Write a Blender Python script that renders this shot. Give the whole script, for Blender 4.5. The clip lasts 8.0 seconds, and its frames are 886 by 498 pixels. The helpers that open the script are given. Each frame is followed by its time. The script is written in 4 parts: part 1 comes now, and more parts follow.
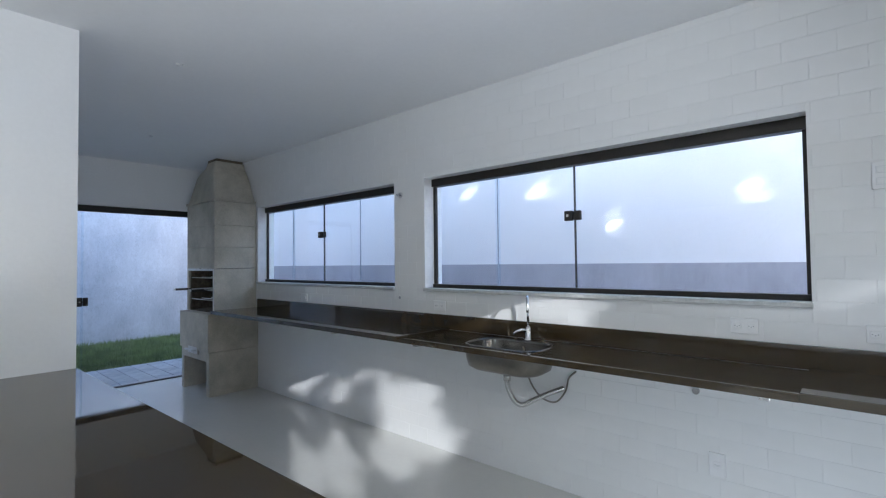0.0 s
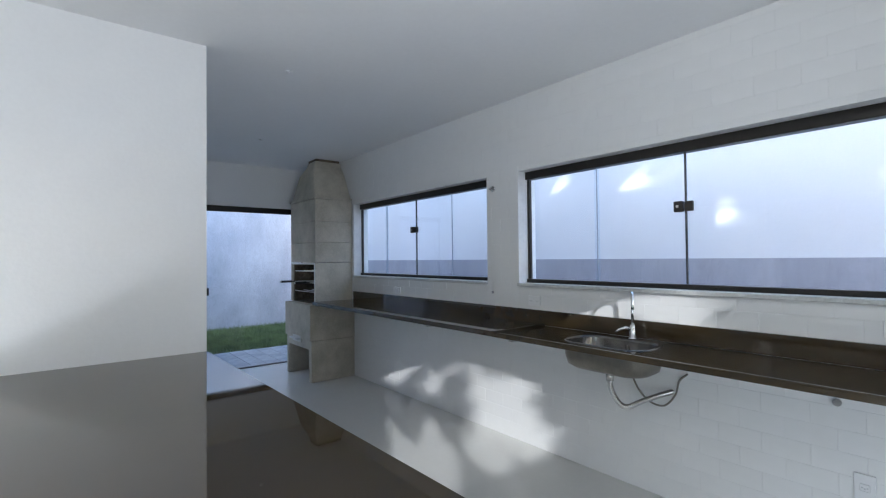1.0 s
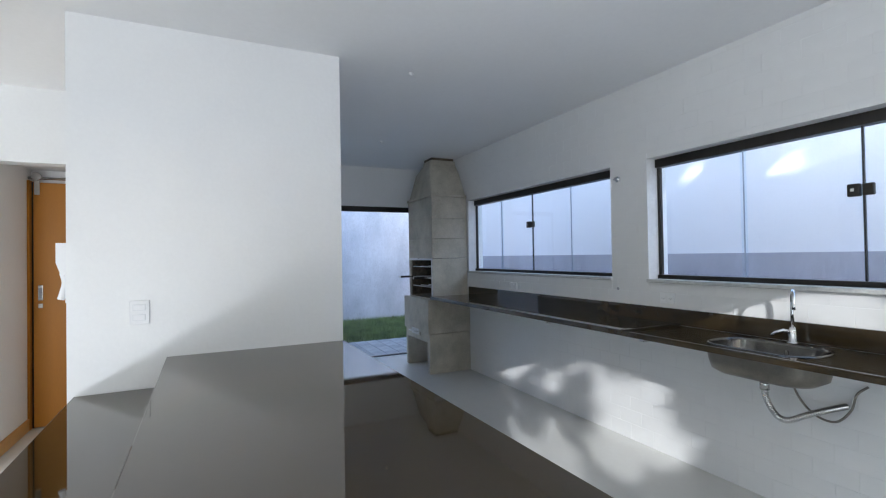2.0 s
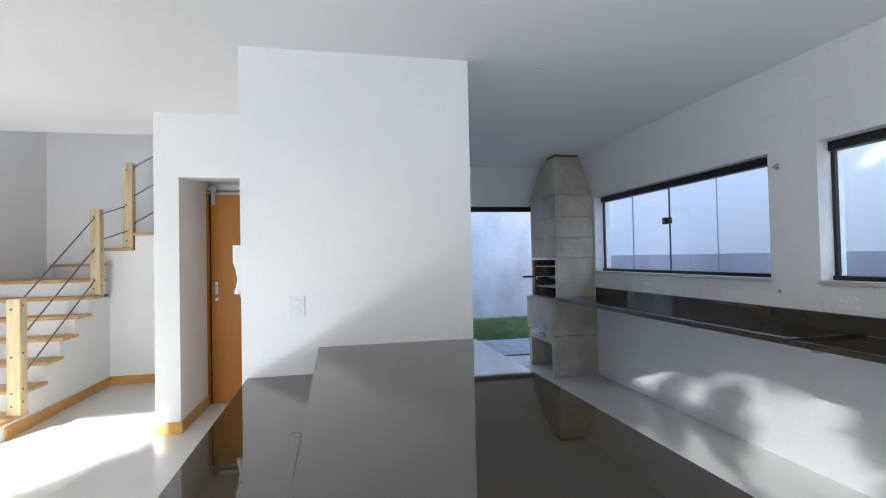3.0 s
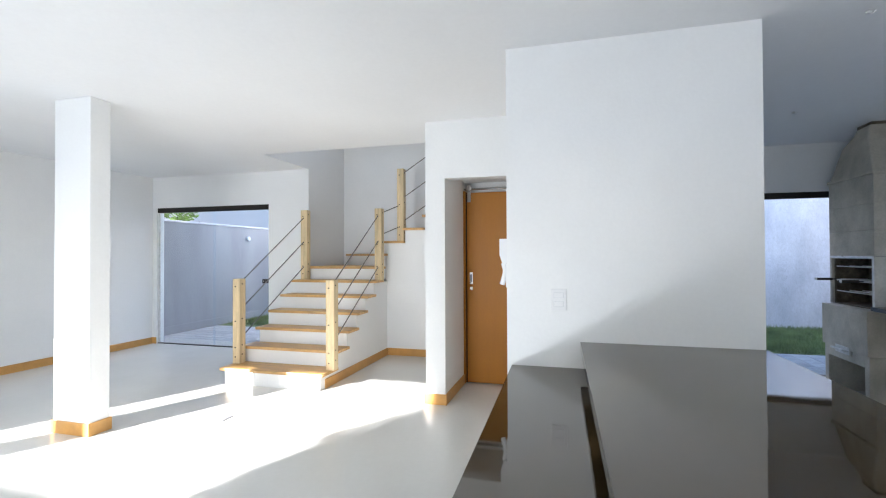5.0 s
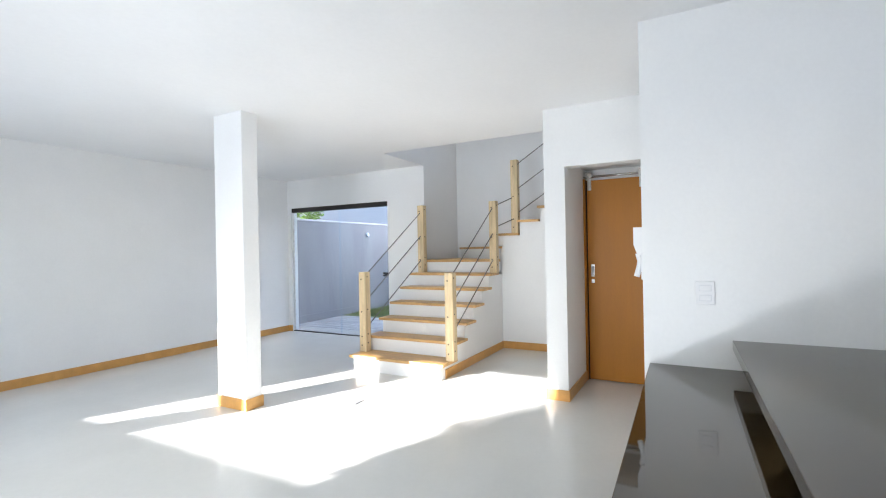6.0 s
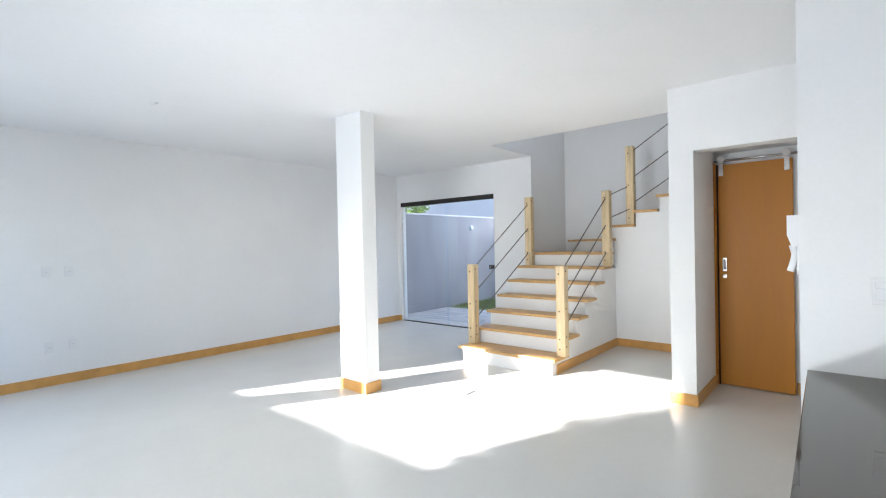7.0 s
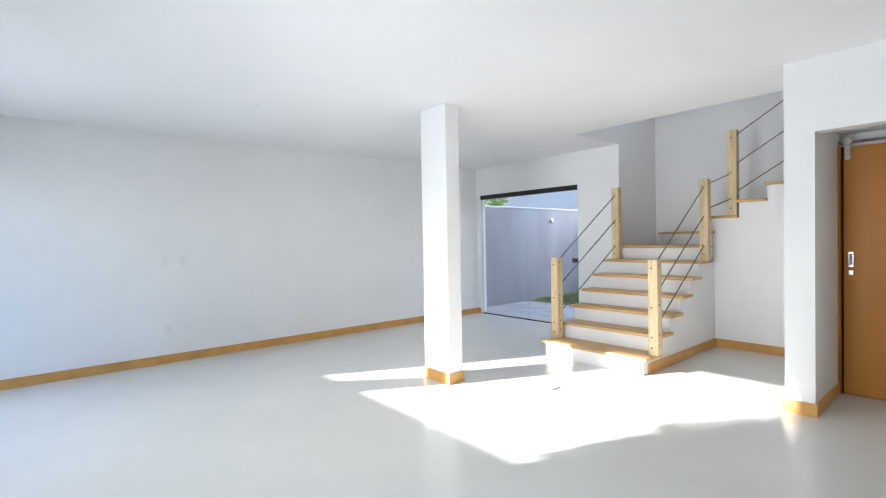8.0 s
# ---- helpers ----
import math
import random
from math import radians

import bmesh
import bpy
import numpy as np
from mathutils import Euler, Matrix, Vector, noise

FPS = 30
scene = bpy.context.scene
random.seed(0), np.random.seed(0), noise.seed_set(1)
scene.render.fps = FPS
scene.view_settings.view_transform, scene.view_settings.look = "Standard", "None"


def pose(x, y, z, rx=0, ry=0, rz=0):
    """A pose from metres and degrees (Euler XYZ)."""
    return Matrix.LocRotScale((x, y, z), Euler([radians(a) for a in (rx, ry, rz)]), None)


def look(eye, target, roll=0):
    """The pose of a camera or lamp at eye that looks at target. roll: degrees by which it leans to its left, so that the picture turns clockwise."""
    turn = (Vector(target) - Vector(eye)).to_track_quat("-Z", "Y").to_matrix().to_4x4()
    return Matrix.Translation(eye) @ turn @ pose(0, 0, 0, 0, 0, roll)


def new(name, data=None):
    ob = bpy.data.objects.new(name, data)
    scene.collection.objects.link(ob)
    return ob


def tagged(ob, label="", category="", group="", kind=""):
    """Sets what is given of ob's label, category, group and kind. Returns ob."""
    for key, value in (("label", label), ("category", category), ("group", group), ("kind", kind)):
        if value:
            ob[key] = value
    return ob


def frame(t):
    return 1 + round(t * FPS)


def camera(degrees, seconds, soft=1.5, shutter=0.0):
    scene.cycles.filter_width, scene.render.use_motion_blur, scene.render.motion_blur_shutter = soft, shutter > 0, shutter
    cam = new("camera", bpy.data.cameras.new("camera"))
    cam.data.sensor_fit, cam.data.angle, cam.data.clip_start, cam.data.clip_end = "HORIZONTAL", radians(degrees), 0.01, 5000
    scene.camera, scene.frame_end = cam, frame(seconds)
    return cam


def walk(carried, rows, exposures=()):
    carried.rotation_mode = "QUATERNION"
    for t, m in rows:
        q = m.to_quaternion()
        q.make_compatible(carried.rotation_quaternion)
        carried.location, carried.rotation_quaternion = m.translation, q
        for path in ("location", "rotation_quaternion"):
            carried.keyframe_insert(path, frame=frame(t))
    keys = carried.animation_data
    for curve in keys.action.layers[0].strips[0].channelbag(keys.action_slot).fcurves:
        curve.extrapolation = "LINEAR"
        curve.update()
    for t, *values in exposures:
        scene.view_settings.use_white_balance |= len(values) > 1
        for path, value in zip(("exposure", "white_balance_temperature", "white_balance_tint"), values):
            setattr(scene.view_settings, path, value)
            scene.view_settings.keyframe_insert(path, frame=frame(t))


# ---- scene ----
cam = camera(86.8, 8.0, soft=1.15)
PATH = [
    (0, (0.017, -0.093, 1.414), (-1.303, 1.408, 1.471), -0.7),
    (0.5, (-0.022, -0.12, 1.418), (-1.459, 1.27, 1.465), -0.7),
    (1, (-0.06, -0.145, 1.411), (-1.621, 1.105, 1.45), -0.6),
    (1.5, (-0.096, -0.18, 1.408), (-1.782, 0.895, 1.438), -0.7),
    (3, (-0.148, -0.295, 1.401), (-2.107, 0.107, 1.44), -1.2),
    (3.5, (-0.154, -0.343, 1.401), (-2.146, -0.165, 1.443), -1.1),
    (4, (-0.159, -0.39, 1.402), (-2.158, -0.445, 1.446), -1.0),
    (4.5, (-0.165, -0.448, 1.404), (-2.142, -0.745, 1.442), -0.3),
    (6, (-0.157, -0.626, 1.394), (-1.916, -1.577, 1.396), -1.1),
    (6.5, (-0.134, -0.68, 1.392), (-1.784, -1.81, 1.384), -1.1),
    (7, (-0.112, -0.728, 1.389), (-1.633, -2.027, 1.37), -1.2),
    (7.5, (-0.08, -0.769, 1.396), (-1.476, -2.202, 1.362), -1.3),
    (8, (-0.065, -0.805, 1.376), (-1.36, -2.328, 1.336), -1.1),
]
EXPOSURES = [(0, 2.77, 6230, 10), (1.5, 2.84, 6350, 10), (3.0, 2.93, 6380, 10), (4.5, 2.98, 6360, 10), (6.0, 2.98, 6340, 10), (8.0, 2.90, 6380, 10)]
walk(cam, [(t, look(eye, target, roll)) for t, eye, target, roll in PATH], EXPOSURES)

# ---------------------------------------------------------------- light
SUN_WAY = Vector((-1.0, 0.487, -0.354))
world = bpy.data.worlds.new("sky")
scene.world = world
world.use_nodes = True
wn = world.node_tree.nodes
sky = wn.new("ShaderNodeTexSky")
sky.sky_type = 'NISHITA'
sky.sun_disc = False
sky.sun_elevation = radians(22)
sky.sun_rotation = radians(116)
wn["Background"].inputs["Strength"].default_value = 0.15
world.node_tree.links.new(sky.outputs[0], wn["Background"].inputs["Color"])
sun_data = bpy.data.lights.new("sun", 'SUN')
sun_data.energy, sun_data.angle, sun_data.color = 3.4, radians(0.4), (1.0, 0.97, 0.94)
sun = new("sun", sun_data)
sun.matrix_world = Matrix.Translation((6, -4, 5)) @ SUN_WAY.to_track_quat("-Z", "Y").to_matrix().to_4x4()



def sky_lamp(name, y0, y1, z0, z1, watts, lift=0.0, turn=0.0, spread=135, color=(0.90, 0.95, 1.0)):
    """An added area lamp standing in for sky and terrace light in an east wall opening, turned to the north and lifted
    over 2 m.
    """
    d = bpy.data.lights.new(name, 'AREA')
    d.shape, d.size, d.size_y, d.energy, d.color = 'RECTANGLE', y1 - y0, z1 - z0, watts, color
    d.spread = radians(spread)
    ob = new(name, d)
    ob.matrix_world = look((0.99, (y0 + y1) / 2, (z0 + z1) / 2), (-1, (y0 + y1) / 2 + turn, (z0 + z1) / 2 + lift))


# fill lamps added in the east openings, aimed at the dim parts of the rooms
sky_lamp("window_sky_fill", -5.90, -4.28, 0.05, 2.1, 1.6, 1.2)
sky_lamp("window_sky_fill", -0.58, 0.55, 0.98, 2.1, 6.0, 2.2, 0.7, 108)
# low fill, added to brighten the wall and floor under the worktop
sky_lamp("window_sky_fill", 0.1, 1.9, 0.05, 0.90, 1.0, 0.0, 2.6, 100, (0.80, 0.90, 1.0))
sky_lamp("window_sky_fill", -2.88, -1.81, 0.05, 2.1, 5.0, 0.3, -0.5, 95)
# added lamp at the terrace door's foot, standing in for sun reflected up onto the partition
sky_lamp("reflected_sun_fill", -2.06, -1.81, 0.02, 0.17, 0.22, 0.50, 0.68, 32)

# added fill lamp at an unseen high opening, brightens the stairwell
stair_lamp = bpy.data.lights.new("stairwell_fill", 'AREA')
stair_lamp.shape, stair_lamp.size, stair_lamp.size_y, stair_lamp.energy, stair_lamp.color = 'RECTANGLE', 1.2, 1.0, 0.62, (1.0, 0.98, 0.95)
new("stairwell_fill", stair_lamp).matrix_world = look((-7.28, -2.9, 4.1), (-5.2, -2.9, 4.1))

# ---------------------------------------------------------------- materials
def material(name, color, rough=0.5, metal=0.0, scale=4.0, vary=0.06, bump=0.0, bump_scale=60.0, fine=0.03, rough_vary=0.05, detail=5, spread=0.2,
             ior=1.5, coat=0.0, random_vary=0.0, stretch=(1, 1, 1), dark=None, spec=0.5):
    m = bpy.data.materials.new(name)
    m.use_nodes = True
    n, l = m.node_tree.nodes, m.node_tree.links
    b = n["Principled BSDF"]
    tc = n.new("ShaderNodeTexCoord")
    mp = n.new("ShaderNodeMapping")
    mp.inputs["Scale"].default_value = stretch
    l.new(tc.outputs["Object"], mp.inputs["Vector"])
    big = n.new("ShaderNodeTexNoise")
    big.inputs["Scale"].default_value, big.inputs["Detail"].default_value, big.inputs["Roughness"].default_value = scale, detail, 0.6
    l.new(mp.outputs[0], big.inputs["Vector"])
    small = n.new("ShaderNodeTexNoise")
    small.inputs["Scale"].default_value, small.inputs["Detail"].default_value = bump_scale, 4
    l.new(mp.outputs[0], small.inputs["Vector"])
    lo = dark if dark else tuple(c * (1 - 2 * vary) for c in color)
    hi = tuple(min(1, c * (1 + vary)) for c in color)
    ramp = n.new("ShaderNodeValToRGB")
    ramp.color_ramp.elements[0].position, ramp.color_ramp.elements[1].position = 0.5 - spread, 0.5 + spread
    ramp.color_ramp.elements[0].color, ramp.color_ramp.elements[1].color = (*lo, 1), (*hi, 1)
    l.new(big.outputs["Fac"], ramp.inputs["Fac"])
    hsv = n.new("ShaderNodeHueSaturation")
    l.new(ramp.outputs["Color"], hsv.inputs["Color"])
    grain = n.new("ShaderNodeMapRange")
    grain.inputs["From Min"].default_value, grain.inputs["From Max"].default_value = 0.3, 0.7
    grain.inputs["To Min"].default_value, grain.inputs["To Max"].default_value = 1 - fine, 1 + fine
    l.new(small.outputs["Fac"], grain.inputs["Value"])
    value = grain.outputs[0]
    if random_vary:
        info = n.new("ShaderNodeObjectInfo")
        rr = n.new("ShaderNodeMapRange")
        rr.inputs["To Min"].default_value, rr.inputs["To Max"].default_value = 1 - random_vary, 1 + random_vary
        l.new(info.outputs["Random"], rr.inputs["Value"])
        mul = n.new("ShaderNodeMath")
        mul.operation = 'MULTIPLY'
        l.new(value, mul.inputs[0])
        l.new(rr.outputs[0], mul.inputs[1])
        value = mul.outputs[0]
    l.new(value, hsv.inputs["Value"])
    l.new(hsv.outputs["Color"], b.inputs["Base Color"])
    rg = n.new("ShaderNodeMapRange")
    rg.inputs["From Min"].default_value, rg.inputs["From Max"].default_value = 0.3, 0.7
    rg.inputs["To Min"].default_value, rg.inputs["To Max"].default_value = max(0.01, rough - rough_vary), min(1, rough + rough_vary)
    l.new(big.outputs["Fac"], rg.inputs["Value"])
    l.new(rg.outputs[0], b.inputs["Roughness"])
    b.inputs["Metallic"].default_value = metal
    b.inputs["IOR"].default_value = ior
    b.inputs["Coat Weight"].default_value = coat
    b.inputs["Specular IOR Level"].default_value = spec
    if bump:
        bp = n.new("ShaderNodeBump")
        bp.inputs["Strength"].default_value, bp.inputs["Distance"].default_value = bump, 0.01
        l.new(small.outputs["Fac"], bp.inputs["Height"])
        l.new(bp.outputs[0], b.inputs["Normal"])
    return m


def glass_material(name, tint=(0.93, 0.97, 1.0)):
    m = bpy.data.materials.new(name)
    m.use_nodes = True
    n, l = m.node_tree.nodes, m.node_tree.links
    n.remove(n["Principled BSDF"])
    facing = n.new("ShaderNodeLayerWeight")
    power = n.new("ShaderNodeMath")
    power.operation = 'POWER'
    power.inputs[1].default_value = 4.5
    l.new(facing.outputs["Facing"], power.inputs[0])
    gain = n.new("ShaderNodeMath")
    gain.operation = 'MULTIPLY_ADD'
    gain.inputs[1].default_value, gain.inputs[2].default_value = 0.8, 0.03
    l.new(power.outputs[0], gain.inputs[0])
    clear = n.new("ShaderNodeBsdfTransparent")
    clear.inputs["Color"].default_value = (*tint, 1)
    gloss = n.new("ShaderNodeBsdfGlossy")
    gloss.inputs["Roughness"].default_value = 0.01
    mix = n.new("ShaderNodeMixShader")
    l.new(gain.outputs[0], mix.inputs[0])
    l.new(clear.outputs[0], mix.inputs[1])
    l.new(gloss.outputs[0], mix.inputs[2])
    l.new(mix.outputs[0], n["Material Output"].inputs["Surface"])
    return m


PAINT = material("white_wall_paint", (0.84, 0.84, 0.83), 0.6, scale=1.3, vary=0.015, bump=0.08, bump_scale=45, fine=0.01)
CEILING_PAINT = material("ceiling_paint", (0.87, 0.87, 0.87), 0.75, scale=0.8, vary=0.015, bump=0.05, bump_scale=30, fine=0.01)
FLOOR = material("burnished_cement", (0.70, 0.70, 0.67), 0.20, scale=1.3, vary=0.035, bump=0.0, bump_scale=25, fine=0.012, rough_vary=0.02, detail=4, spread=0.4)
TILE = material("white_glazed_tile", (0.80, 0.80, 0.79), 0.16, scale=3, vary=0.01, bump=0.02, bump_scale=14, fine=0.008, random_vary=0.010)
GROUT = material("white_grout", (0.80, 0.80, 0.79), 0.6, scale=8, vary=0.05)
GRANITE = material("dark_polished_granite", (0.046, 0.031, 0.014), 0.035, scale=9, vary=0.06, bump_scale=160, fine=0.04, rough_vary=0.012, ior=1.72)
WOOD = material("honey_wood", (0.60, 0.315, 0.088), 0.36, scale=2.0, vary=0.08, bump=0.04, bump_scale=60, fine=0.04, stretch=(3, 3, 3))
TREAD_WOOD = material("tread_wood", (0.62, 0.365, 0.135), 0.38, scale=3.5, vary=0.16, bump=0.06, bump_scale=30, fine=0.09, stretch=(9, 0.8, 4), random_vary=0.06)
PINE = material("pale_pine", (0.72, 0.56, 0.33), 0.5, scale=2.5, vary=0.14, bump=0.1, bump_scale=28, fine=0.08, stretch=(9, 9, 0.8), random_vary=0.05)
DOOR_WOOD = material("door_veneer", (0.48, 0.188, 0.018), 0.45, spec=0.35, scale=2.0, vary=0.03, bump=0.02, bump_scale=40, fine=0.03, stretch=(6, 6, 0.6))
DARK_METAL = material("dark_bronze_aluminium", (0.030, 0.026, 0.022), 0.4, metal=0.3, scale=10, vary=0.1)
STEEL = material("brushed_steel", (0.62, 0.61, 0.59), 0.22, metal=1.0, scale=12, vary=0.08, bump_scale=120, fine=0.05)
GALVANISED = material("galvanised_steel", (0.66, 0.66, 0.65), 0.5, metal=0.5, scale=20, vary=0.1)
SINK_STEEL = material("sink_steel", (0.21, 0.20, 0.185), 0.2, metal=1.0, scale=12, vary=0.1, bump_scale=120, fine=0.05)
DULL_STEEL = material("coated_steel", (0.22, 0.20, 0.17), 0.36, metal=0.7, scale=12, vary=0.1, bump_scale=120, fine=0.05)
CHROME = material("chrome", (0.80, 0.80, 0.80), 0.07, metal=1.0, scale=10, vary=0.02, fine=0.01, rough_vary=0.02)
CABLE = material("dark_steel_rod", (0.20, 0.19, 0.18), 0.45, metal=0.8, scale=10, vary=0.1)
BOLT = material("dark_bolt", (0.05, 0.045, 0.04), 0.5, metal=0.6)
CONCRETE = material("cast_concrete", (0.52, 0.485, 0.41), 0.85, scale=4, vary=0.10, bump=0.2, bump_scale=55, fine=0.06, dark=(0.39, 0.36, 0.295))
SOOT = material("sooty_brick", (0.15, 0.12, 0.085), 0.9, scale=9, vary=0.3, bump=0.3, bump_scale=40, fine=0.2)
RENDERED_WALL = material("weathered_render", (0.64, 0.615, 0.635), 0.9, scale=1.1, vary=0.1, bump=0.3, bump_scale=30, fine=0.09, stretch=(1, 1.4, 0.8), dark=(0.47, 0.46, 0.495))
# the weathered render again, darkened in colour to offset the brighter exposure there
YARD_WALL = material("weathered_render_dimmed", (0.32, 0.32, 0.335), 0.9, scale=1.1, vary=0.12, bump=0.3, bump_scale=30, fine=0.06, stretch=(1.6, 1, 0.45), dark=(0.25, 0.25, 0.265))
NEIGHBOUR_WHITE = material("neighbour_white_paint", (0.80, 0.785, 0.81), 0.8, scale=1.0, vary=0.03, bump=0.1, bump_scale=40, fine=0.02)
NEIGHBOUR_BLUE = material("pale_blue_paint", (0.40, 0.345, 0.345), 0.8, scale=1.0, vary=0.04, bump=0.1, bump_scale=40, fine=0.02)
NEIGHBOUR_GREY = material("neighbour_grey_band", (0.40, 0.395, 0.45), 0.85, scale=2.5, vary=0.08, bump=0.2, bump_scale=40, fine=0.05, stretch=(1, 1, 0.4))
PAVER = material("grey_paver", (0.40, 0.40, 0.41), 0.85, scale=9, vary=0.1, bump=0.2, bump_scale=80, fine=0.06, random_vary=0.12)
SAND = material("joint_sand", (0.22, 0.21, 0.20), 0.95, scale=12, vary=0.15)
SOIL = material("ground_soil", (0.16, 0.13, 0.09), 0.95, scale=0.7, vary=0.2, bump=0.3, bump_scale=10)
GRASS = material("grass_blades", (0.19, 0.25, 0.09), 0.7, scale=3, vary=0.3, fine=0.15)
LEAF = material("leaf_green", (0.16, 0.26, 0.05), 0.6, scale=6, vary=0.3, fine=0.1)
BARK = material("grey_bark", (0.14, 0.11, 0.08), 0.9, scale=6, vary=0.25, bump=0.5, bump_scale=30, fine=0.1)
WHITE_PLASTIC = material("white_plastic", (0.80, 0.80, 0.80), 0.35, scale=6, vary=0.01, fine=0.01)
GREY_PLASTIC = material("grey_plastic", (0.35, 0.36, 0.38), 0.5, scale=6, vary=0.03)
PLATE_GAP = material("rocker_seam_shade", (0.71, 0.72, 0.73), 0.5, scale=6, vary=0.02)
SILL = material("grey_granite_sill", (0.54, 0.54, 0.53), 0.45, scale=40, vary=0.08, bump_scale=150, fine=0.07)
GLASS = glass_material("window_glass")
TERRACE = material("polished_dark_stone", (0.10, 0.10, 0.10), 0.07, scale=3, vary=0.1, fine=0.1, rough_vary=0.02)
# tint added to weaken the sun through the unseen east panes
SMOKED_GLASS = glass_material("sun_dimming_glass", (0.42, 0.43, 0.44))
GLASS_EDGE = material("glass_edge", (0.34, 0.38, 0.44), 0.2, scale=8, vary=0.05)


# ---------------------------------------------------------------- mesh helpers
def box(bm, x0, x1, y0, y1, z0, z1, bevel=0.0):
    vs = [bm.verts.new(p) for p in ((x0, y0, z0), (x1, y0, z0), (x1, y1, z0), (x0, y1, z0), (x0, y0, z1), (x1, y0, z1), (x1, y1, z1), (x0, y1, z1))]
    fs = [bm.faces.new([vs[i] for i in q]) for q in ((0, 3, 2, 1), (4, 5, 6, 7), (0, 1, 5, 4), (1, 2, 6, 5), (2, 3, 7, 6), (3, 0, 4, 7))]
    if bevel:
        edges = list({e for f in fs for e in f.edges})
        bmesh.ops.bevel(bm, geom=edges, offset=bevel, segments=2, profile=0.5, affect='EDGES')
    return bm


def prism(bm, outline, z0, z1, bevel=0.0):
    lo = [bm.verts.new((x, y, z0)) for x, y in outline]
    hi = [bm.verts.new((x, y, z1)) for x, y in outline]
    n = len(outline)
    fs = [bm.faces.new(lo[::-1]), bm.faces.new(hi)]
    for i in range(n):
        fs.append(bm.faces.new((lo[i], lo[(i + 1) % n], hi[(i + 1) % n], hi[i])))
    bmesh.ops.recalc_face_normals(bm, faces=fs)
    if bevel:
        bmesh.ops.bevel(bm, geom=list({e for f in fs for e in f.edges}), offset=bevel, segments=2, profile=0.5, affect='EDGES')
    return bm


def tube(bm, points, r, sides=10, caps=True, radii=None):
    pts = [Vector(p) for p in points]
    rings = []
    up = Vector((0, 0, 1))
    for i, p in enumerate(pts):
        d = (pts[min(i + 1, len(pts) - 1)] - pts[max(i - 1, 0)]).normalized()
        ref = up if abs(d.dot(up)) < 0.95 else Vector((1, 0, 0))
        if i and abs((pts[i] - pts[i - 1]).normalized().dot(d)) > 0.2 and rings:
            ref = last_v
        u = d.cross(ref).normalized()
        v = u.cross(d).normalized()
        last_v = v
        rad = radii[i] if radii else r
        rings.append([bm.verts.new(p + rad * (math.cos(a) * u + math.sin(a) * v)) for a in (2 * math.pi * k / sides for k in range(sides))])
    for a, b in zip(rings, rings[1:]):
        for k in range(sides):
            f = bm.faces.new((a[k], a[(k + 1) % sides], b[(k + 1) % sides], b[k]))
            f.smooth = True
    if caps:
        bm.faces.new(rings[0][::-1])
        bm.faces.new(rings[-1])
    return bm


def finish(name, bm, mat):
    bmesh.ops.recalc_face_normals(bm, faces=bm.faces[:])
    me = bpy.data.meshes.new(name)
    bm.to_mesh(me)
    bm.free()
    me.materials.append(mat)
    return me


def part(name, bm, mat, parent, label=""):
    ob = new(name, finish(name, bm, mat))
    ob.parent = parent
    if label:
        ob["label"] = label
    return ob


def thing(name, bm, mat, label, category, group="", kind=""):
    return tagged(new(name, finish(name, bm, mat)), label, category, group, kind)


def empty(name, label, category, at=(0, 0, 0), group="", kind=""):
    ob = new(name)
    ob.empty_display_size = 0.1
    return tagged(ob, label, category, group, kind)


def B(*args, bevel=0.0):
    return box(bmesh.new(), *args, bevel=bevel)


def solid_wall(axis, u0, u1, t0, t1, z0, z1, holes=()):
    """A wall along an axis from u0 to u1, t0 to t1 thick, with openings (u0, u1, z0, z1) through it."""
    bm = bmesh.new()
    us = sorted({u0, u1, *[h[0] for h in holes], *[h[1] for h in holes]})
    zs = sorted({z0, z1, *[h[2] for h in holes], *[h[3] for h in holes]})
    us = [u for u in us if u0 <= u <= u1]
    zs = [z for z in zs if z0 <= z <= z1]

    def full(i, j):
        if not (0 <= i < len(us) - 1 and 0 <= j < len(zs) - 1):
            return False
        cu, cz = (us[i] + us[i + 1]) / 2, (zs[j] + zs[j + 1]) / 2
        return not any(h[0] < cu < h[1] and h[2] < cz < h[3] for h in holes)
    cache = {}

    def v(u, t, z):
        p = (u, t, z) if axis == "x" else (t, u, z)
        if p not in cache:
            cache[p] = bm.verts.new(p)
        return cache[p]
    for i in range(len(us) - 1):
        for j in range(len(zs) - 1):
            if not full(i, j):
                continue
            a, b, c, d = us[i], us[i + 1], zs[j], zs[j + 1]
            for t in (t0, t1):
                bm.faces.new((v(a, t, c), v(b, t, c), v(b, t, d), v(a, t, d)))
            if not full(i - 1, j):
                bm.faces.new((v(a, t0, c), v(a, t1, c), v(a, t1, d), v(a, t0, d)))
            if not full(i + 1, j):
                bm.faces.new((v(b, t0, c), v(b, t1, c), v(b, t1, d), v(b, t0, d)))
            if not full(i, j - 1):
                bm.faces.new((v(a, t0, c), v(b, t0, c), v(b, t1, c), v(a, t1, c)))
            if not full(i, j + 1):
                bm.faces.new((v(a, t0, d), v(b, t0, d), v(b, t1, d), v(a, t1, d)))
    return bm


# ---------------------------------------------------------------- plan
H = 2.66                       # ceiling
NORTH, SOUTH, EAST = 2.58, -7.03, 1.0
WEST_K, WEST_L = -6.44, -6.20  # west wall of the kitchen, of the living room
WIN_Z0, WIN_Z1 = 1.212, 2.08
WIN_A, WIN_B = (-5.205, -2.874), (-2.525, -0.134)
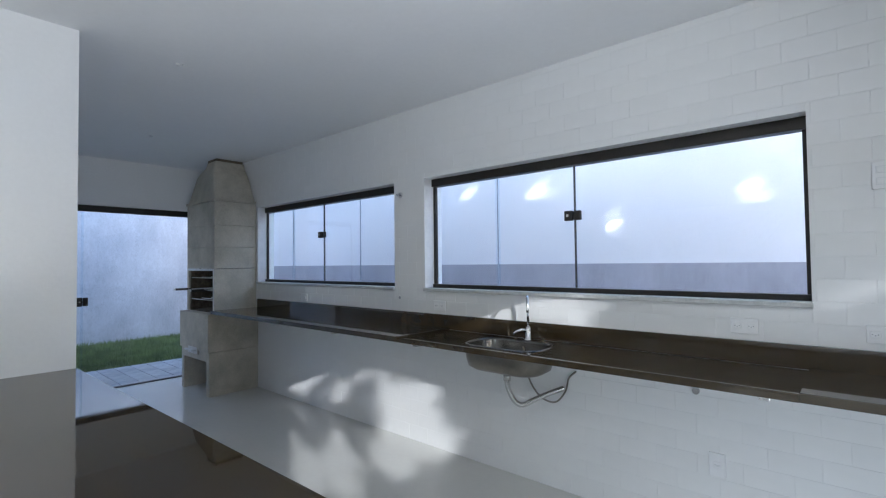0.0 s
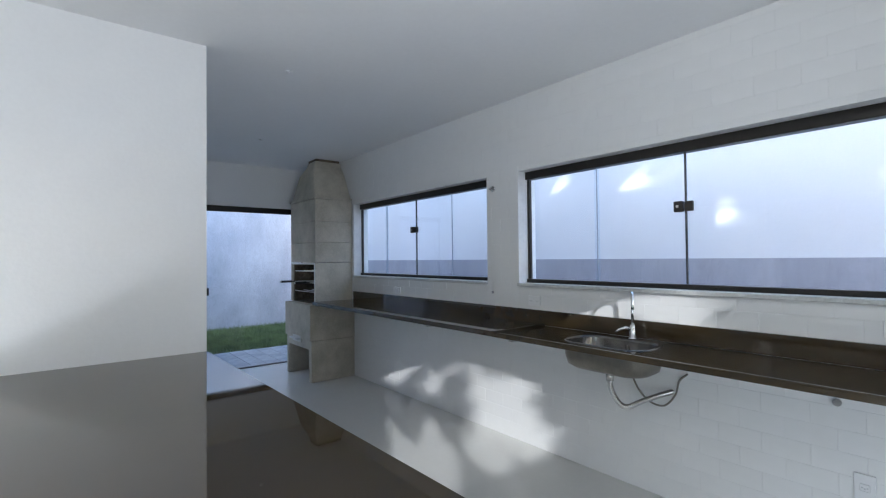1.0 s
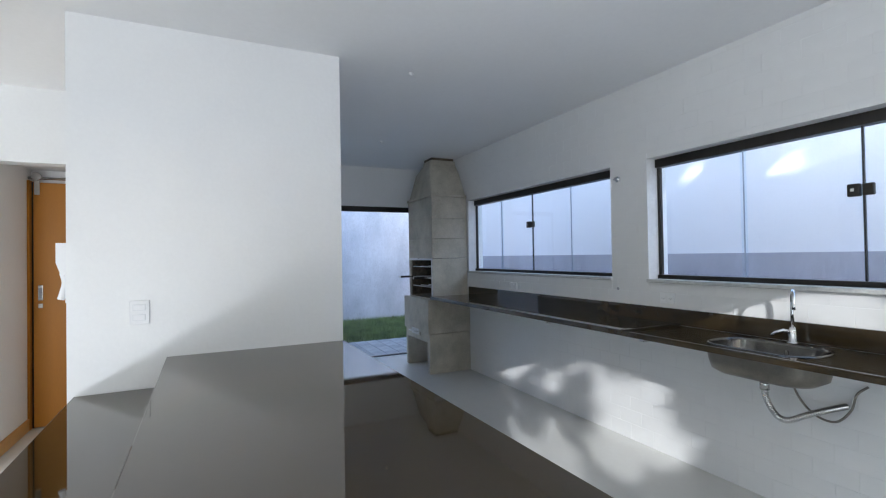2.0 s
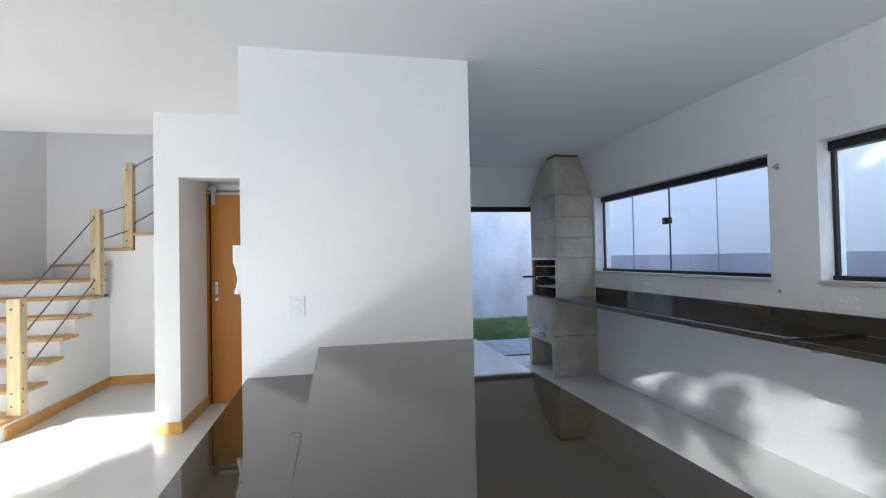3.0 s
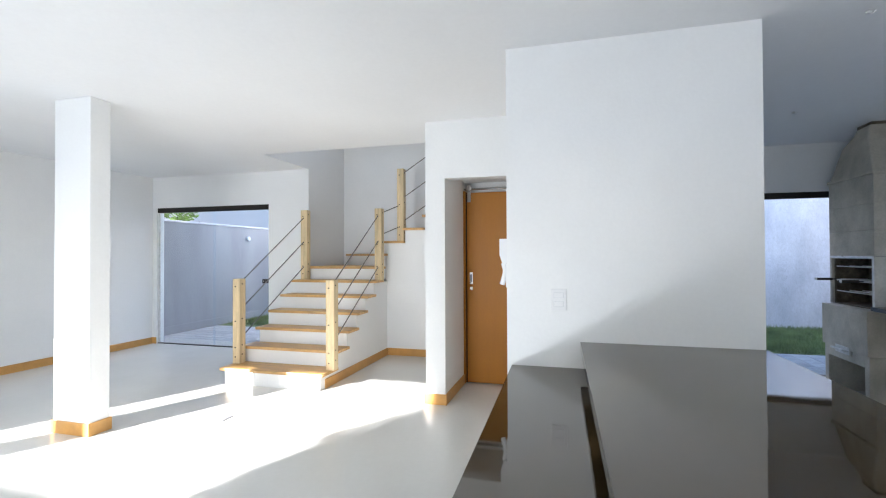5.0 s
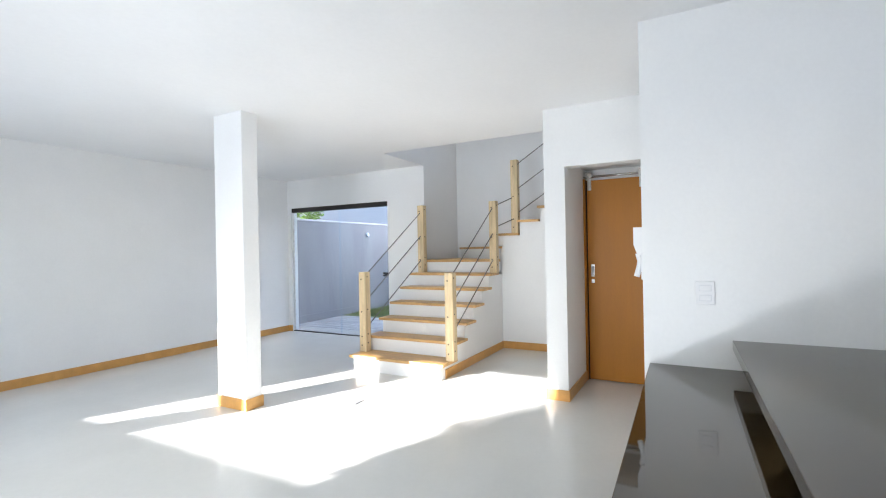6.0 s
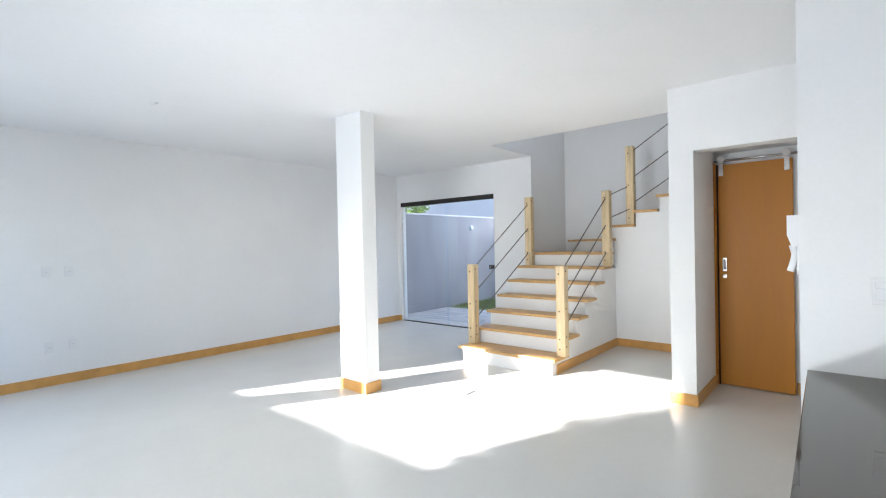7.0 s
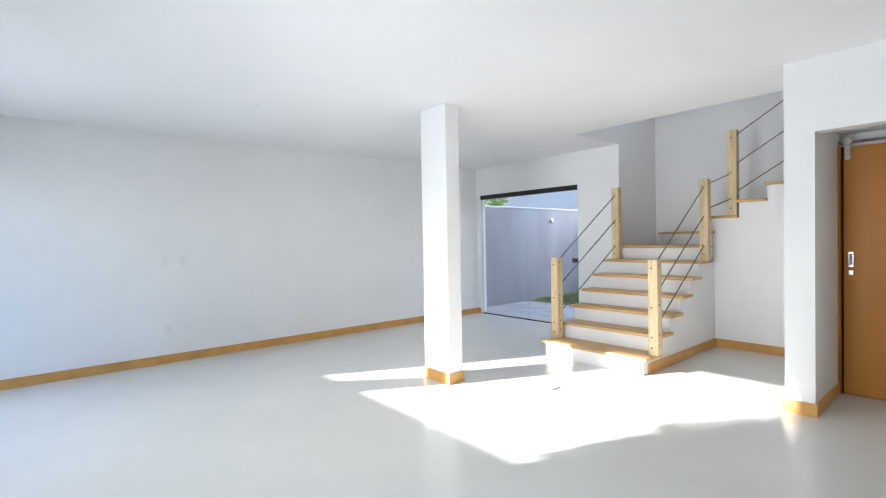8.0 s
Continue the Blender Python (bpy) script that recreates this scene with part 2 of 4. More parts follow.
# openings of the unseen east wall; EAST_C is added to bring in light
EAST_A, EAST_B, EAST_C = (-6.92, -4.26), (-0.60, 2.25), (-2.90, -1.79)

# setting
def structure(name, bm, mat, label, category):
    return thing(name, bm, mat, label, category, kind="structure")


structure("floor", B(-6.62, EAST + 0.2, SOUTH - 0.2, NORTH + 0.2, -0.12, 0.0), FLOOR, "pale burnished cement floor with faint clouding", "floor")
cb = bmesh.new()
box(cb, -5.17, EAST + 0.2, SOUTH - 0.2, NORTH + 0.2, H, H + 0.2)
box(cb, -7.6, -5.17, SOUTH - 0.2, -4.23, H, H + 0.2)
box(cb, -7.6, -5.17, -1.75, NORTH + 0.2, H, H + 0.2)
structure("ceiling", cb, CEILING_PAINT, "flat white painted ceiling with an opening over the stairs", "ceiling")
structure("ceiling_upper", B(-7.6, -5.0, -4.4, -1.5, 5.2, 5.3), CEILING_PAINT, "white ceiling above the stairwell", "ceiling")
structure("wall_north", solid_wall("x", -6.64, EAST + 0.2, NORTH + 0.0016, NORTH + 0.2, 0, H, [(*WIN_A, WIN_Z0, WIN_Z1), (*WIN_B, WIN_Z0, WIN_Z1)]), GROUT,
          "kitchen wall faced with white glazed tiles", "wall")
structure("wall_south", solid_wall("x", WEST_L - 0.14, EAST + 0.2, SOUTH - 0.2, SOUTH, 0, H), PAINT, "plain white painted wall of the living room", "wall")
structure("wall_east", solid_wall("y", SOUTH, NORTH, EAST, EAST + 0.15, 0, H, [(*EAST_A, -0.01, 2.22), (*EAST_B, 0.95, 2.15), (EAST_B[0], 1.95, -0.01, 0.90), (*EAST_C, -0.01, 2.15)]), PAINT,
          "unseen white painted wall with glazed openings placed to let light in", "wall")
structure("wall_west_kitchen", solid_wall("y", -0.90, NORTH, WEST_K - 0.18, WEST_K, 0, H, [(0.45, 2.45, -0.01, 2.11)]), PAINT,
          "white wall with a wide glazed door beside the barbecue", "wall")
GD = (-6.95, -4.87, -0.01, 2.17)
structure("wall_west_living", solid_wall("y", SOUTH, -4.20, WEST_L - 0.14, WEST_L, 0, H, [GD]), PAINT, "white wall with a wide glazed garden door", "wall")
structure("wall_stair_side", solid_wall("x", -7.5, WEST_L - 0.14, -4.34, -4.20, 0, 5.2), PAINT, "white wall beside the stairs", "wall")
structure("wall_stair_upper", solid_wall("x", WEST_L - 0.14, -5.17, -4.34, -4.20, H + 0.001, 5.2), PAINT, "white upper stairwell wall", "wall")
# the high opening is unseen, added for the stairwell's fill lamp
structure("wall_stair_back", solid_wall("y", -4.20, -0.90, -7.5, -7.30, 0, 5.2, [(-3.5, -2.3, 3.6, 4.6)]), PAINT, "white wall behind the stairs", "wall")
structure("wall_stair_east", solid_wall("y", -4.20, -1.75, -5.17, -5.0, H + 0.2, 5.2), PAINT, "white upper stairwell wall", "wall")
structure("wall_stair_north", solid_wall("x", -7.3, -5.0, -1.645, -1.50, H + 0.2, 5.2), PAINT, "white upper stairwell wall", "wall")
# the wall with the niche and its sliding door, the block that ends in the bar
structure("wall_niche", solid_wall("y", -1.85, -0.895, -4.55, -4.40, 0, H, [(-1.660, -0.895, -0.01, 2.12)]), PAINT, "white wall with a deep door niche", "wall")
structure("wall_niche_side", solid_wall("x", -6.33, -4.55, -1.85, -1.660, 0, H), PAINT, "white return wall of the door niche", "wall")
structure("wall_niche_back", solid_wall("y", -1.660, -0.895, -5.40, -5.28, 0, H), PAINT, "white wall behind the sliding door", "wall")
structure("wall_niche_soffit", solid_wall("x", -5.28, -4.55, -1.660, -0.895, 2.20, H), PAINT, "white soffit of the door niche", "wall")
structure("wall_partition", solid_wall("x", -6.44, -3.025, -0.895, 0.48, 0, H), PAINT, "white painted wall block where the bar counter ends", "wall")

column = empty("column", "square white painted column with a wooden skirting", "column", kind="structure")
part("shaft", B(-3.125, -2.955, -4.515, -4.14, 0, H, bevel=0.006), PAINT, column)
part("skirting", B(-3.137, -2.943, -4.527, -4.128, 0, 0.10, bevel=0.003), WOOD, column, "honey-coloured wooden skirting")


def skirting(name, *b):
    structure(name, B(*b, bevel=0.003), WOOD, "honey-coloured wooden baseboard along the wall", "baseboard")


skirting("baseboard_south", WEST_L + 0.012, EAST, SOUTH, SOUTH + 0.014, 0, 0.10)
skirting("baseboard_west", WEST_L, WEST_L + 0.014, SOUTH, -6.95, 0, 0.10)
skirting("baseboard_west_stair", WEST_L, WEST_L + 0.014, -4.87, -4.32, 0, 0.10)
skirting("baseboard_stair", -6.32, -4.60, -3.03, -3.016, 0, 0.10)
skirting("baseboard_flight", -6.33, -6.316, -3.016, -1.85, 0, 0.10)
skirting("baseboard_nib", -4.40, -4.386, -1.864, -1.646, 0, 0.10)
skirting("baseboard_nib_back", -6.316, -4.40, -1.864, -1.85, 0, 0.10)
skirting("baseboard_niche_back", -5.28, -5.266, -1.05, -0.90, 0, 0.10)
skirting("baseboard_niche", -5.20, -4.40, -1.660, -1.646, 0, 0.10)

# ---------------------------------------------------------------- windows and glazed doors
def window(name, axis, u0, u1, z0, z1, t, side, panes, lock, label, track=0.06, sill=True, strip=True, jamb=0.022, foot=0.03, smoked=False, jamb_metal=None, edges=(1, 2, 3), lock_h=0.032):
    """A frameless sliding window: dark tracks, glass leaves and a lock; t is the plane, side the direction of the room."""
    w = empty(name, label, "door" if name.startswith("door") else "window", kind="structure")
    jamb_metal = jamb_metal or DARK_METAL

    def bx(a, b, ta, tb, c, d, bevel=0.0):
        lo, hi = min(ta, tb), max(ta, tb)
        return B(a, b, lo, hi, c, d, bevel=bevel) if axis == "x" else B(lo, hi, a, b, c, d, bevel=bevel)
    part("top_track", bx(u0, u1, t - 0.035, t + 0.035, z1 - track, z1, bevel=0.003), DARK_METAL, w, "dark bronze top track")
    part("bottom_track", bx(u0, u1, t - 0.03, t + 0.03, z0, z0 + foot, bevel=0.003), DARK_METAL, w, "dark bronze bottom track")
    for a in (u0, u1 - jamb):
        part("jamb", bx(a, a + jamb, t - 0.014, t + 0.014, z0 + foot, z1 - track, bevel=0.002), jamb_metal, w)
    n = len(panes) - 1
    for i in range(n):
        off = side * (0.008 if 0 < i < n - 1 else -0.008) if n > 2 else side * (0.008 if i else -0.008)
        g = part("pane", bx(panes[i] - (0.012 if i else 0), panes[i + 1] + (0.012 if i < n - 1 else 0), t + off - 0.004, t + off + 0.004, z0 + 0.02, z1 - track + 0.01), SMOKED_GLASS if smoked else GLASS, w)
        g.visible_shadow = smoked
        if i in edges and abs(panes[i] - lock[0]) > 0.1:
            part("glass_edge", bx(panes[i] - 0.0015, panes[i] + 0.0015, t - 0.005, t + 0.005, z0 + 0.03, z1 - track), GLASS_EDGE, w, "dark polished glass edge")
    mid = lock[0]
    if strip:
        part("meeting_strip", bx(mid - 0.004, mid + 0.004, t - 0.007, t + 0.007, z0 + 0.03, z1 - track), DARK_METAL, w)
    lk = part("lock", bx(mid - 0.055, mid - 0.003, t + side * 0.012, t + side * 0.045, lock[1] - lock_h, lock[1] + lock_h, bevel=0.006), DARK_METAL, w, "dark bronze glass lock")
    part("lock_plate", bx(mid + 0.003, mid + 0.052, t + side * 0.012, t + side * 0.036, lock[1] - lock_h + 0.002, lock[1] + lock_h - 0.002, bevel=0.006), DARK_METAL, w)
    part("cylinder", bx(mid - 0.038, mid - 0.020, t + side * 0.044, t + side * 0.052, lock[1] - 0.009, lock[1] + 0.009, bevel=0.003), STEEL, lk, "steel lock cylinder")
    if sill:
        lo = (NORTH - 0.022, t - 0.036)
        part("sill", B(u0 - 0.004, u1 + 0.006, *lo, z0 - 0.022, z0 + 0.002, bevel=0.003), SILL, w, "grey stone sill")
    return w


window("window_1", "x", WIN_A[0], WIN_A[1], WIN_Z0, WIN_Z1, 2.70, -1, (-5.185, -4.63, -4.048, -3.47, -2.895), (-4.05, 1.71), "wide low sliding glass window with dark bronze tracks over the worktop", jamb=0.014)
window("window_2", "x", WIN_B[0], WIN_B[1], WIN_Z0, WIN_Z1, 2.70, -1, (-2.505, -1.91, -1.315, -0.155), (-1.315, 1.70), "wide sliding glass window with dark bronze tracks above the sink", edges=(1,))
window("door_4", "y", EAST_A[0], EAST_A[1], 0.0, 2.22, EAST + 0.10, -1, (-6.90, -5.6, -4.28), (-5.6, 1.02), "wide sliding glass door of the living room", track=0.03, sill=False)
window("window_3", "y", EAST_B[0], EAST_B[1], 0.95, 2.15, EAST + 0.10, -1, (-0.58, 2.23), (-0.52, 1.6), "wide unseen kitchen window with glass tinted to dim the sun", track=0.03, sill=False, strip=False, smoked=True)
# this pane and the next door are unseen, added as openings for light
window("window_4_added", "y", EAST_B[0], 1.95, 0.0, 0.90, EAST + 0.10, -1, (-0.58, 1.93), (-0.52, 0.6), "unseen low smoked glass pane added to light the lower kitchen wall", track=0.03, sill=False, strip=False, smoked=True)
window("door_5_added", "y", EAST_C[0], EAST_C[1], 0.0, 2.15, EAST + 0.10, -1, (-2.88, -1.81), (-2.86, 1.02), "unseen smoked glass door added to let light reach the partition and stairs", track=0.03, sill=False, strip=False, jamb=0.012, foot=0.012, smoked=True)
window("door_1", "y", 0.45, 2.45, 0.0, 2.11, WEST_K - 0.06, 1, (0.47, 1.18, 2.43), (1.18, 1.02), "wide frameless sliding glass door to the garden", track=0.07, lock_h=0.05, sill=False, strip=False, jamb=0.012, foot=0.012)
window("door_2", "y", GD[0], GD[1], 0.0, GD[3], WEST_L - 0.05, 1, (GD[0] + 0.02, -5.88, GD[1] - 0.02), (-4.93, 1.02), "wide frameless sliding glass door to the paved yard", track=0.075, edges=(), sill=False, strip=False, jamb=0.016, foot=0.012, jamb_metal=GALVANISED)

# ---------------------------------------------------------------- bar peninsula
SKEW = 0.022


def skewed(x0, x1, y0, y1, z0, z1, bevel=0.003):
    """A slab whose long edges run slightly askew to the walls."""
    k = lambda x: SKEW * (x + 3.025)
    return prism(bmesh.new(), [(x0, y0 + k(x0)), (x1, y0 + k(x1)), (x1, y1 + k(x1)), (x0, y1 + k(x0))], z0, z1, bevel)


bar = empty("bar_counter", "dark polished granite bar top on a white low wall", "counter")
part("bar_top", skewed(-3.025, -0.72, -0.468, 0.485, 0.840, 0.89), GRANITE, bar)
part("bar_wall", skewed(-3.025, -0.90, -0.20, 0.10, 0, 0.8395), PAINT, bar, "white plastered support wall")
desk = empty("low_desk", "dark polished granite desk top fixed below the bar", "desk")
part("desk_top", skewed(-3.025, -0.72, -0.868, -0.201, 0.70, 0.735), GRANITE, desk)
part("desk_leg", skewed(-0.95, -0.90, -0.80, -0.202, 0, 0.70), GRANITE, desk)

# ---------------------------------------------------------------- worktop under the windows
worktop = empty("worktop", "long dark polished granite worktop with a raised back edge", "worktop")
WZ = 0.925
SX0, SX1, SY0, SY1 = -1.835, -1.315, 2.15, 2.46
part("dry_top", B(-5.19, -2.27, 2.04, NORTH - 0.0215, WZ - 0.036, WZ, bevel=0.003), GRANITE, worktop)
wt = solid_wall("x", -2.27, -0.15, WZ - 0.036, WZ - 0.012, 2.04, NORTH - 0.021, [(SX0, SX1, SY0, SY1)])
for v in wt.verts:
    v.co = (v.co.x, v.co.z, v.co.y)
part("wet_top", wt, GRANITE, worktop)
part("rim", B(-2.27, -0.15, 2.041, 2.053, WZ - 0.0125, WZ - 0.004, bevel=0.002), GRANITE, worktop)
part("ridge", B(-2.283, -2.257, 2.041, NORTH - 0.022, WZ - 0.012, WZ + 0.005, bevel=0.003), GRANITE, worktop)
part("end_top", B(-0.15, EAST, 2.04, NORTH - 0.0215, WZ - 0.036, WZ, bevel=0.003), GRANITE, worktop)
part("upstand", B(-5.19, EAST, NORTH - 0.020, NORTH - 0.0, WZ - 0.0115, 1.021, bevel=0.002), GRANITE, worktop)
for x in (-3.15, -2.22, -0.27):
    part("bracket", B(x - 0.02, x + 0.02, 2.15, NORTH, WZ - 0.075, WZ - 0.0365, bevel=0.003), STEEL, worktop, "steel support bracket")

# sink with its waste and hose
sink = empty("kitchen_sink", "stainless steel sink bowl set under the granite worktop", "sink")
def rounded(cx, cy, hx, hy, r, seg=6):
    out = []
    for k, (sx, sy) in enumerate(((1, 1), (-1, 1), (-1, -1), (1, -1))):
        for i in range(seg + 1):
            a = math.pi / 2 * (k + i / seg)
            out.append((cx + sx * (hx - r) + r * math.cos(a), cy + sy * (hy - r) + r * math.sin(a)))
    return out
def loft(bm, rings, cap_last=True):
    vs = [[bm.verts.new(p) for p in ring] for ring in rings]
    n = len(vs[0])
    for a, b in zip(vs, vs[1:]):
        for k in range(n):
            f = bm.faces.new((a[k], a[(k + 1) % n], b[(k + 1) % n], b[k]))
            f.smooth = True
    if cap_last:
        bm.faces.new(vs[-1])
    return bm
scx, scy = (SX0 + SX1) / 2, (SY0 + SY1) / 2
bowl = bmesh.new()
rings = []
for dz, grow, r in ((-0.010, 0.0, 0.12), (-0.10, -0.008, 0.12), (-0.130, -0.02, 0.12), (-0.148, -0.05, 0.10), (-0.152, -0.10, 0.06)):
    rings.append([(x, y, WZ - 0.014 + dz + 0.01) for x, y in rounded(scx, scy, (SX1 - SX0) / 2 + grow, (SY1 - SY0) / 2 + grow, r)])
loft(bowl, rings)
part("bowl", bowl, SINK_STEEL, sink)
shell = bmesh.new()
outer = []
for dz, grow, r in ((-0.034, 0.012, 0.13), (-0.10, 0.006, 0.13), (-0.143, -0.006, 0.12), (-0.165, -0.04, 0.10), (-0.172, -0.10, 0.06)):
    outer.append([(x, y, WZ - 0.012 + dz + 0.01) for x, y in rounded(scx, scy, (SX1 - SX0) / 2 + grow, (SY1 - SY0) / 2 + grow, r)])
loft(shell, outer)
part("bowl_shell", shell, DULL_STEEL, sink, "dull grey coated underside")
rim_b = bmesh.new()
loft(rim_b, [[(x, y, WZ - 0.011 + dz) for x, y in rounded(scx, scy, (SX1 - SX0) / 2 + g, (SY1 - SY0) / 2 + g, 0.12)] for g, dz in ((-0.006, -0.008), (-0.002, 0.003), (0.004, 0.003), (0.007, 0.0))], cap_last=False)
part("bowl_rim", rim_b, SINK_STEEL, sink)
# infill of the worktop's square cut-out around the rounded bowl
fill = bmesh.new()
ro = rounded(scx, scy, (SX1 - SX0) / 2, (SY1 - SY0) / 2, 0.12)
sq = []
for x, y in ro:
    dx, dy = x - scx, y - scy
    k = min((SX1 - SX0) / 2 / max(abs(dx), 1e-6), (SY1 - SY0) / 2 / max(abs(dy), 1e-6))
    sq.append((scx + dx * k, scy + dy * k))
loft(fill, [[(x, y, WZ - 0.012) for x, y in sq], [(x, y, WZ - 0.012) for x, y in ro], [(x, y, WZ - 0.036) for x, y in ro]], cap_last=False)
part("cut_edge", fill, GRANITE, worktop)
dr = bmesh.new()
tube(dr, [(scx - 0.02, scy, WZ - 0.186), (scx - 0.02, scy, WZ - 0.150)], 0.045, 20)
part("strainer", dr, CHROME, sink)
wastep = [(-1.585, 2.30, 0.715), (-1.58, 2.30, 0.66), (-1.56, 2.31, 0.605), (-1.535, 2.33, 0.562), (-1.505, 2.36, 0.552), (-1.46, 2.41, 0.58), (-1.40, 2.49, 0.612), (-1.355, 2.575, 0.63)]
def smooth_path(points, n=60):
    pts = [Vector(p) for p in points]
    pts = [2 * pts[0] - pts[1]] + pts + [2 * pts[-1] - pts[-2]]
    out = []
    for i in range(1, len(pts) - 2):
        for k in range(n // (len(points) - 1)):
            t = k / (n // (len(points) - 1))
            a, b, c, d = pts[i - 1:i + 3]
            out.append(0.5 * (2 * b + (c - a) * t + (2 * a - 5 * b + 4 * c - d) * t * t + (3 * b - a - 3 * c + d) * t ** 3))
    return out + [pts[-2]]
w_pts = smooth_path(wastep, 240)
lengths = [0.0]
for p, q in zip(w_pts, w_pts[1:]):
    lengths.append(lengths[-1] + (q - p).length)
w_even, seek = [], 0
for i in range(180):
    want = lengths[-1] * i / 179
    while seek < len(lengths) - 2 and lengths[seek + 1] < want:
        seek += 1
    f = (want - lengths[seek]) / max(lengths[seek + 1] - lengths[seek], 1e-6)
    w_even.append(w_pts[seek].lerp(w_pts[seek + 1], f))
w_pts = w_even
wp = bmesh.new()
tube(wp, w_pts, 0.02, 12, radii=[0.0165 if i % 4 < 2 else 0.0130 for i in range(len(w_pts))])
part("waste_pipe", wp, STEEL, sink, "silver corrugated waste pipe")
wc = bmesh.new()
tube(wc, [(-1.585, 2.30, 0.745), (-1.585, 2.30, 0.695)], 0.022, 16)
part("waste_coupling", wc, STEEL, sink)
hose = bmesh.new()
tube(hose, smooth_path([(-1.56, 2.45, 0.88), (-1.545, 2.46, 0.74), (-1.51, 2.47, 0.64), (-1.45, 2.49, 0.57), (-1.38, 2.52, 0.555), (-1.33, 2.55, 0.62), (-1.31, 2.56, 0.70), (-1.27, 2.575, 0.745)], 70), 0.0055, 8)
part("supply_hose", hose, DULL_STEEL, sink, "thin braided supply hose")

# mixer tap
tap = empty("mixer_tap", "chrome swan-neck mixer tap behind the sink", "tap")
tx, ty = -1.555, 2.505
tb = bmesh.new()
tube(tb, [(tx, ty, WZ - 0.012), (tx, ty, WZ - 0.004), (tx, ty, WZ), (tx, ty, WZ + 0.055), (tx, ty, WZ + 0.075)], 0.02, 16, radii=[0.028, 0.028, 0.02, 0.019, 0.012])
part("tap_body", tb, CHROME, tap)
ax = Vector((0.50, -0.86, 0)).normalized()
neck = [Vector((tx, ty, WZ + 0.07)), Vector((tx, ty, WZ + 0.15)), Vector((tx, ty, WZ + 0.20))]
for k in range(1, 10):
    a = math.pi * k / 9
    neck.append(Vector((tx, ty, WZ + 0.20)) + ax * (0.075 * (1 - math.cos(a))) + Vector((0, 0, 0.075 * math.sin(a))))
neck.append(neck[-1] + Vector((0, 0, -0.02)))
tn = bmesh.new()
tube(tn, neck, 0.0085, 10)
part("spout", tn, CHROME, tap)
th = bmesh.new()
tube(th, [(tx, ty, WZ + 0.045), (tx - 0.03, ty - 0.03, WZ + 0.055), (tx - 0.06, ty - 0.05, WZ + 0.042), (tx - 0.075, ty - 0.06, WZ + 0.028)], 0.008, 8, radii=[0.014, 0.010, 0.008, 0.006])
part("lever", th, CHROME, tap)

# ---------------------------------------------------------------- barbecue of cast concrete
bbq = empty("barbecue", "precast concrete barbecue with a tapered hood beside the worktop", "barbecue")
bx0, bx1, byf = -5.96, -5.20, 2.03
part("side_panel", B(bx0, bx0 + 0.07, byf, NORTH - 0.002, 0, 0.47, bevel=0.005), CONCRETE, bbq)
part("side_panel", B(bx1 - 0.07, bx1, byf, NORTH - 0.002, 0, 0.47, bevel=0.005), CONCRETE, bbq)
part("back_panel", B(bx0 + 0.07, bx1 - 0.07, NORTH - 0.08, NORTH - 0.002, 0, 0.47), CONCRETE, bbq)
part("lintel", B(bx0 + 0.07, bx1 - 0.07, byf, NORTH - 0.08, 0.37, 0.47), CONCRETE, bbq)
part("front_block", B(bx0 - 0.015, bx1 + 0.004, byf - 0.015, NORTH - 0.002, 0.476, 0.885, bevel=0.002), CONCRETE, bbq)
fx0, fx1, fy = -6.01, -5.25, 2.105
part("firebox_wall", B(fx1 - 0.045, fx1, fy, NORTH - 0.002, 0.888, 1.37, bevel=0.002), CONCRETE, bbq)
part("firebox_wall", B(fx0, fx0 + 0.045, fy, NORTH - 0.002, 0.888, 1.37, bevel=0.002), CONCRETE, bbq)
part("firebox_back", B(fx0 + 0.045, fx1 - 0.045, fy + 0.35, NORTH - 0.002, 0.888, 1.37), CONCRETE, bbq)
part("firebox_lining", B(fx0 + 0.046, fx1 - 0.046, fy + 0.30, fy + 0.349, 0.889, 1.369), SOOT, bbq, "soot-dark brick lining")
part("firebox_side", B(fx0 + 0.0455, fx0 + 0.075, fy + 0.02, fy + 0.30, 0.889, 1.369), SOOT, bbq)
part("firebox_cheek", B(fx1 - 0.075, fx1 - 0.0455, fy + 0.02, fy + 0.30, 0.889, 1.369), SOOT, bbq)
part("ember_bed", B(fx0 + 0.076, fx1 - 0.076, fy + 0.01, fy + 0.30, 0.888, 0.90), SOOT, bbq)
part("firebox_frame", B(fx0 + 0.005, fx1 - 0.004, fy - 0.006, fy - 0.0005, 1.352, 1.372, bevel=0.002), GALVANISED, bbq, "pale metal edging of the firebox")
part("firebox_frame", B(fx1 - 0.03, fx1 - 0.004, fy - 0.006, fy - 0.0005, 0.892, 1.351, bevel=0.002), GALVANISED, bbq)
for a, b in ((1.376, 1.612), (1.615, 1.857), (1.860, 2.121)):
    part("block", B(fx0, fx1, fy, NORTH - 0.002, a, b, bevel=0.002), CONCRETE, bbq)
part("shoulder", B(fx0 - 0.012, fx1 + 0.012, fy - 0.012, NORTH - 0.002, 2.124, 2.15, bevel=0.004), CONCRETE, bbq)
hood = bmesh.new()
lo = [(fx0 + 0.01, fy + 0.005), (fx1 - 0.01, fy + 0.005), (fx1 - 0.01, NORTH - 0.004), (fx0 + 0.01, NORTH - 0.004)]
hi = [(-5.80, 2.24), (-5.525, 2.225), (-5.525, NORTH - 0.004), (-5.80, NORTH - 0.004)]
mid = [(-5.905, 2.175), (-5.43, 2.165), (-5.43, NORTH - 0.004), (-5.905, NORTH - 0.004)]
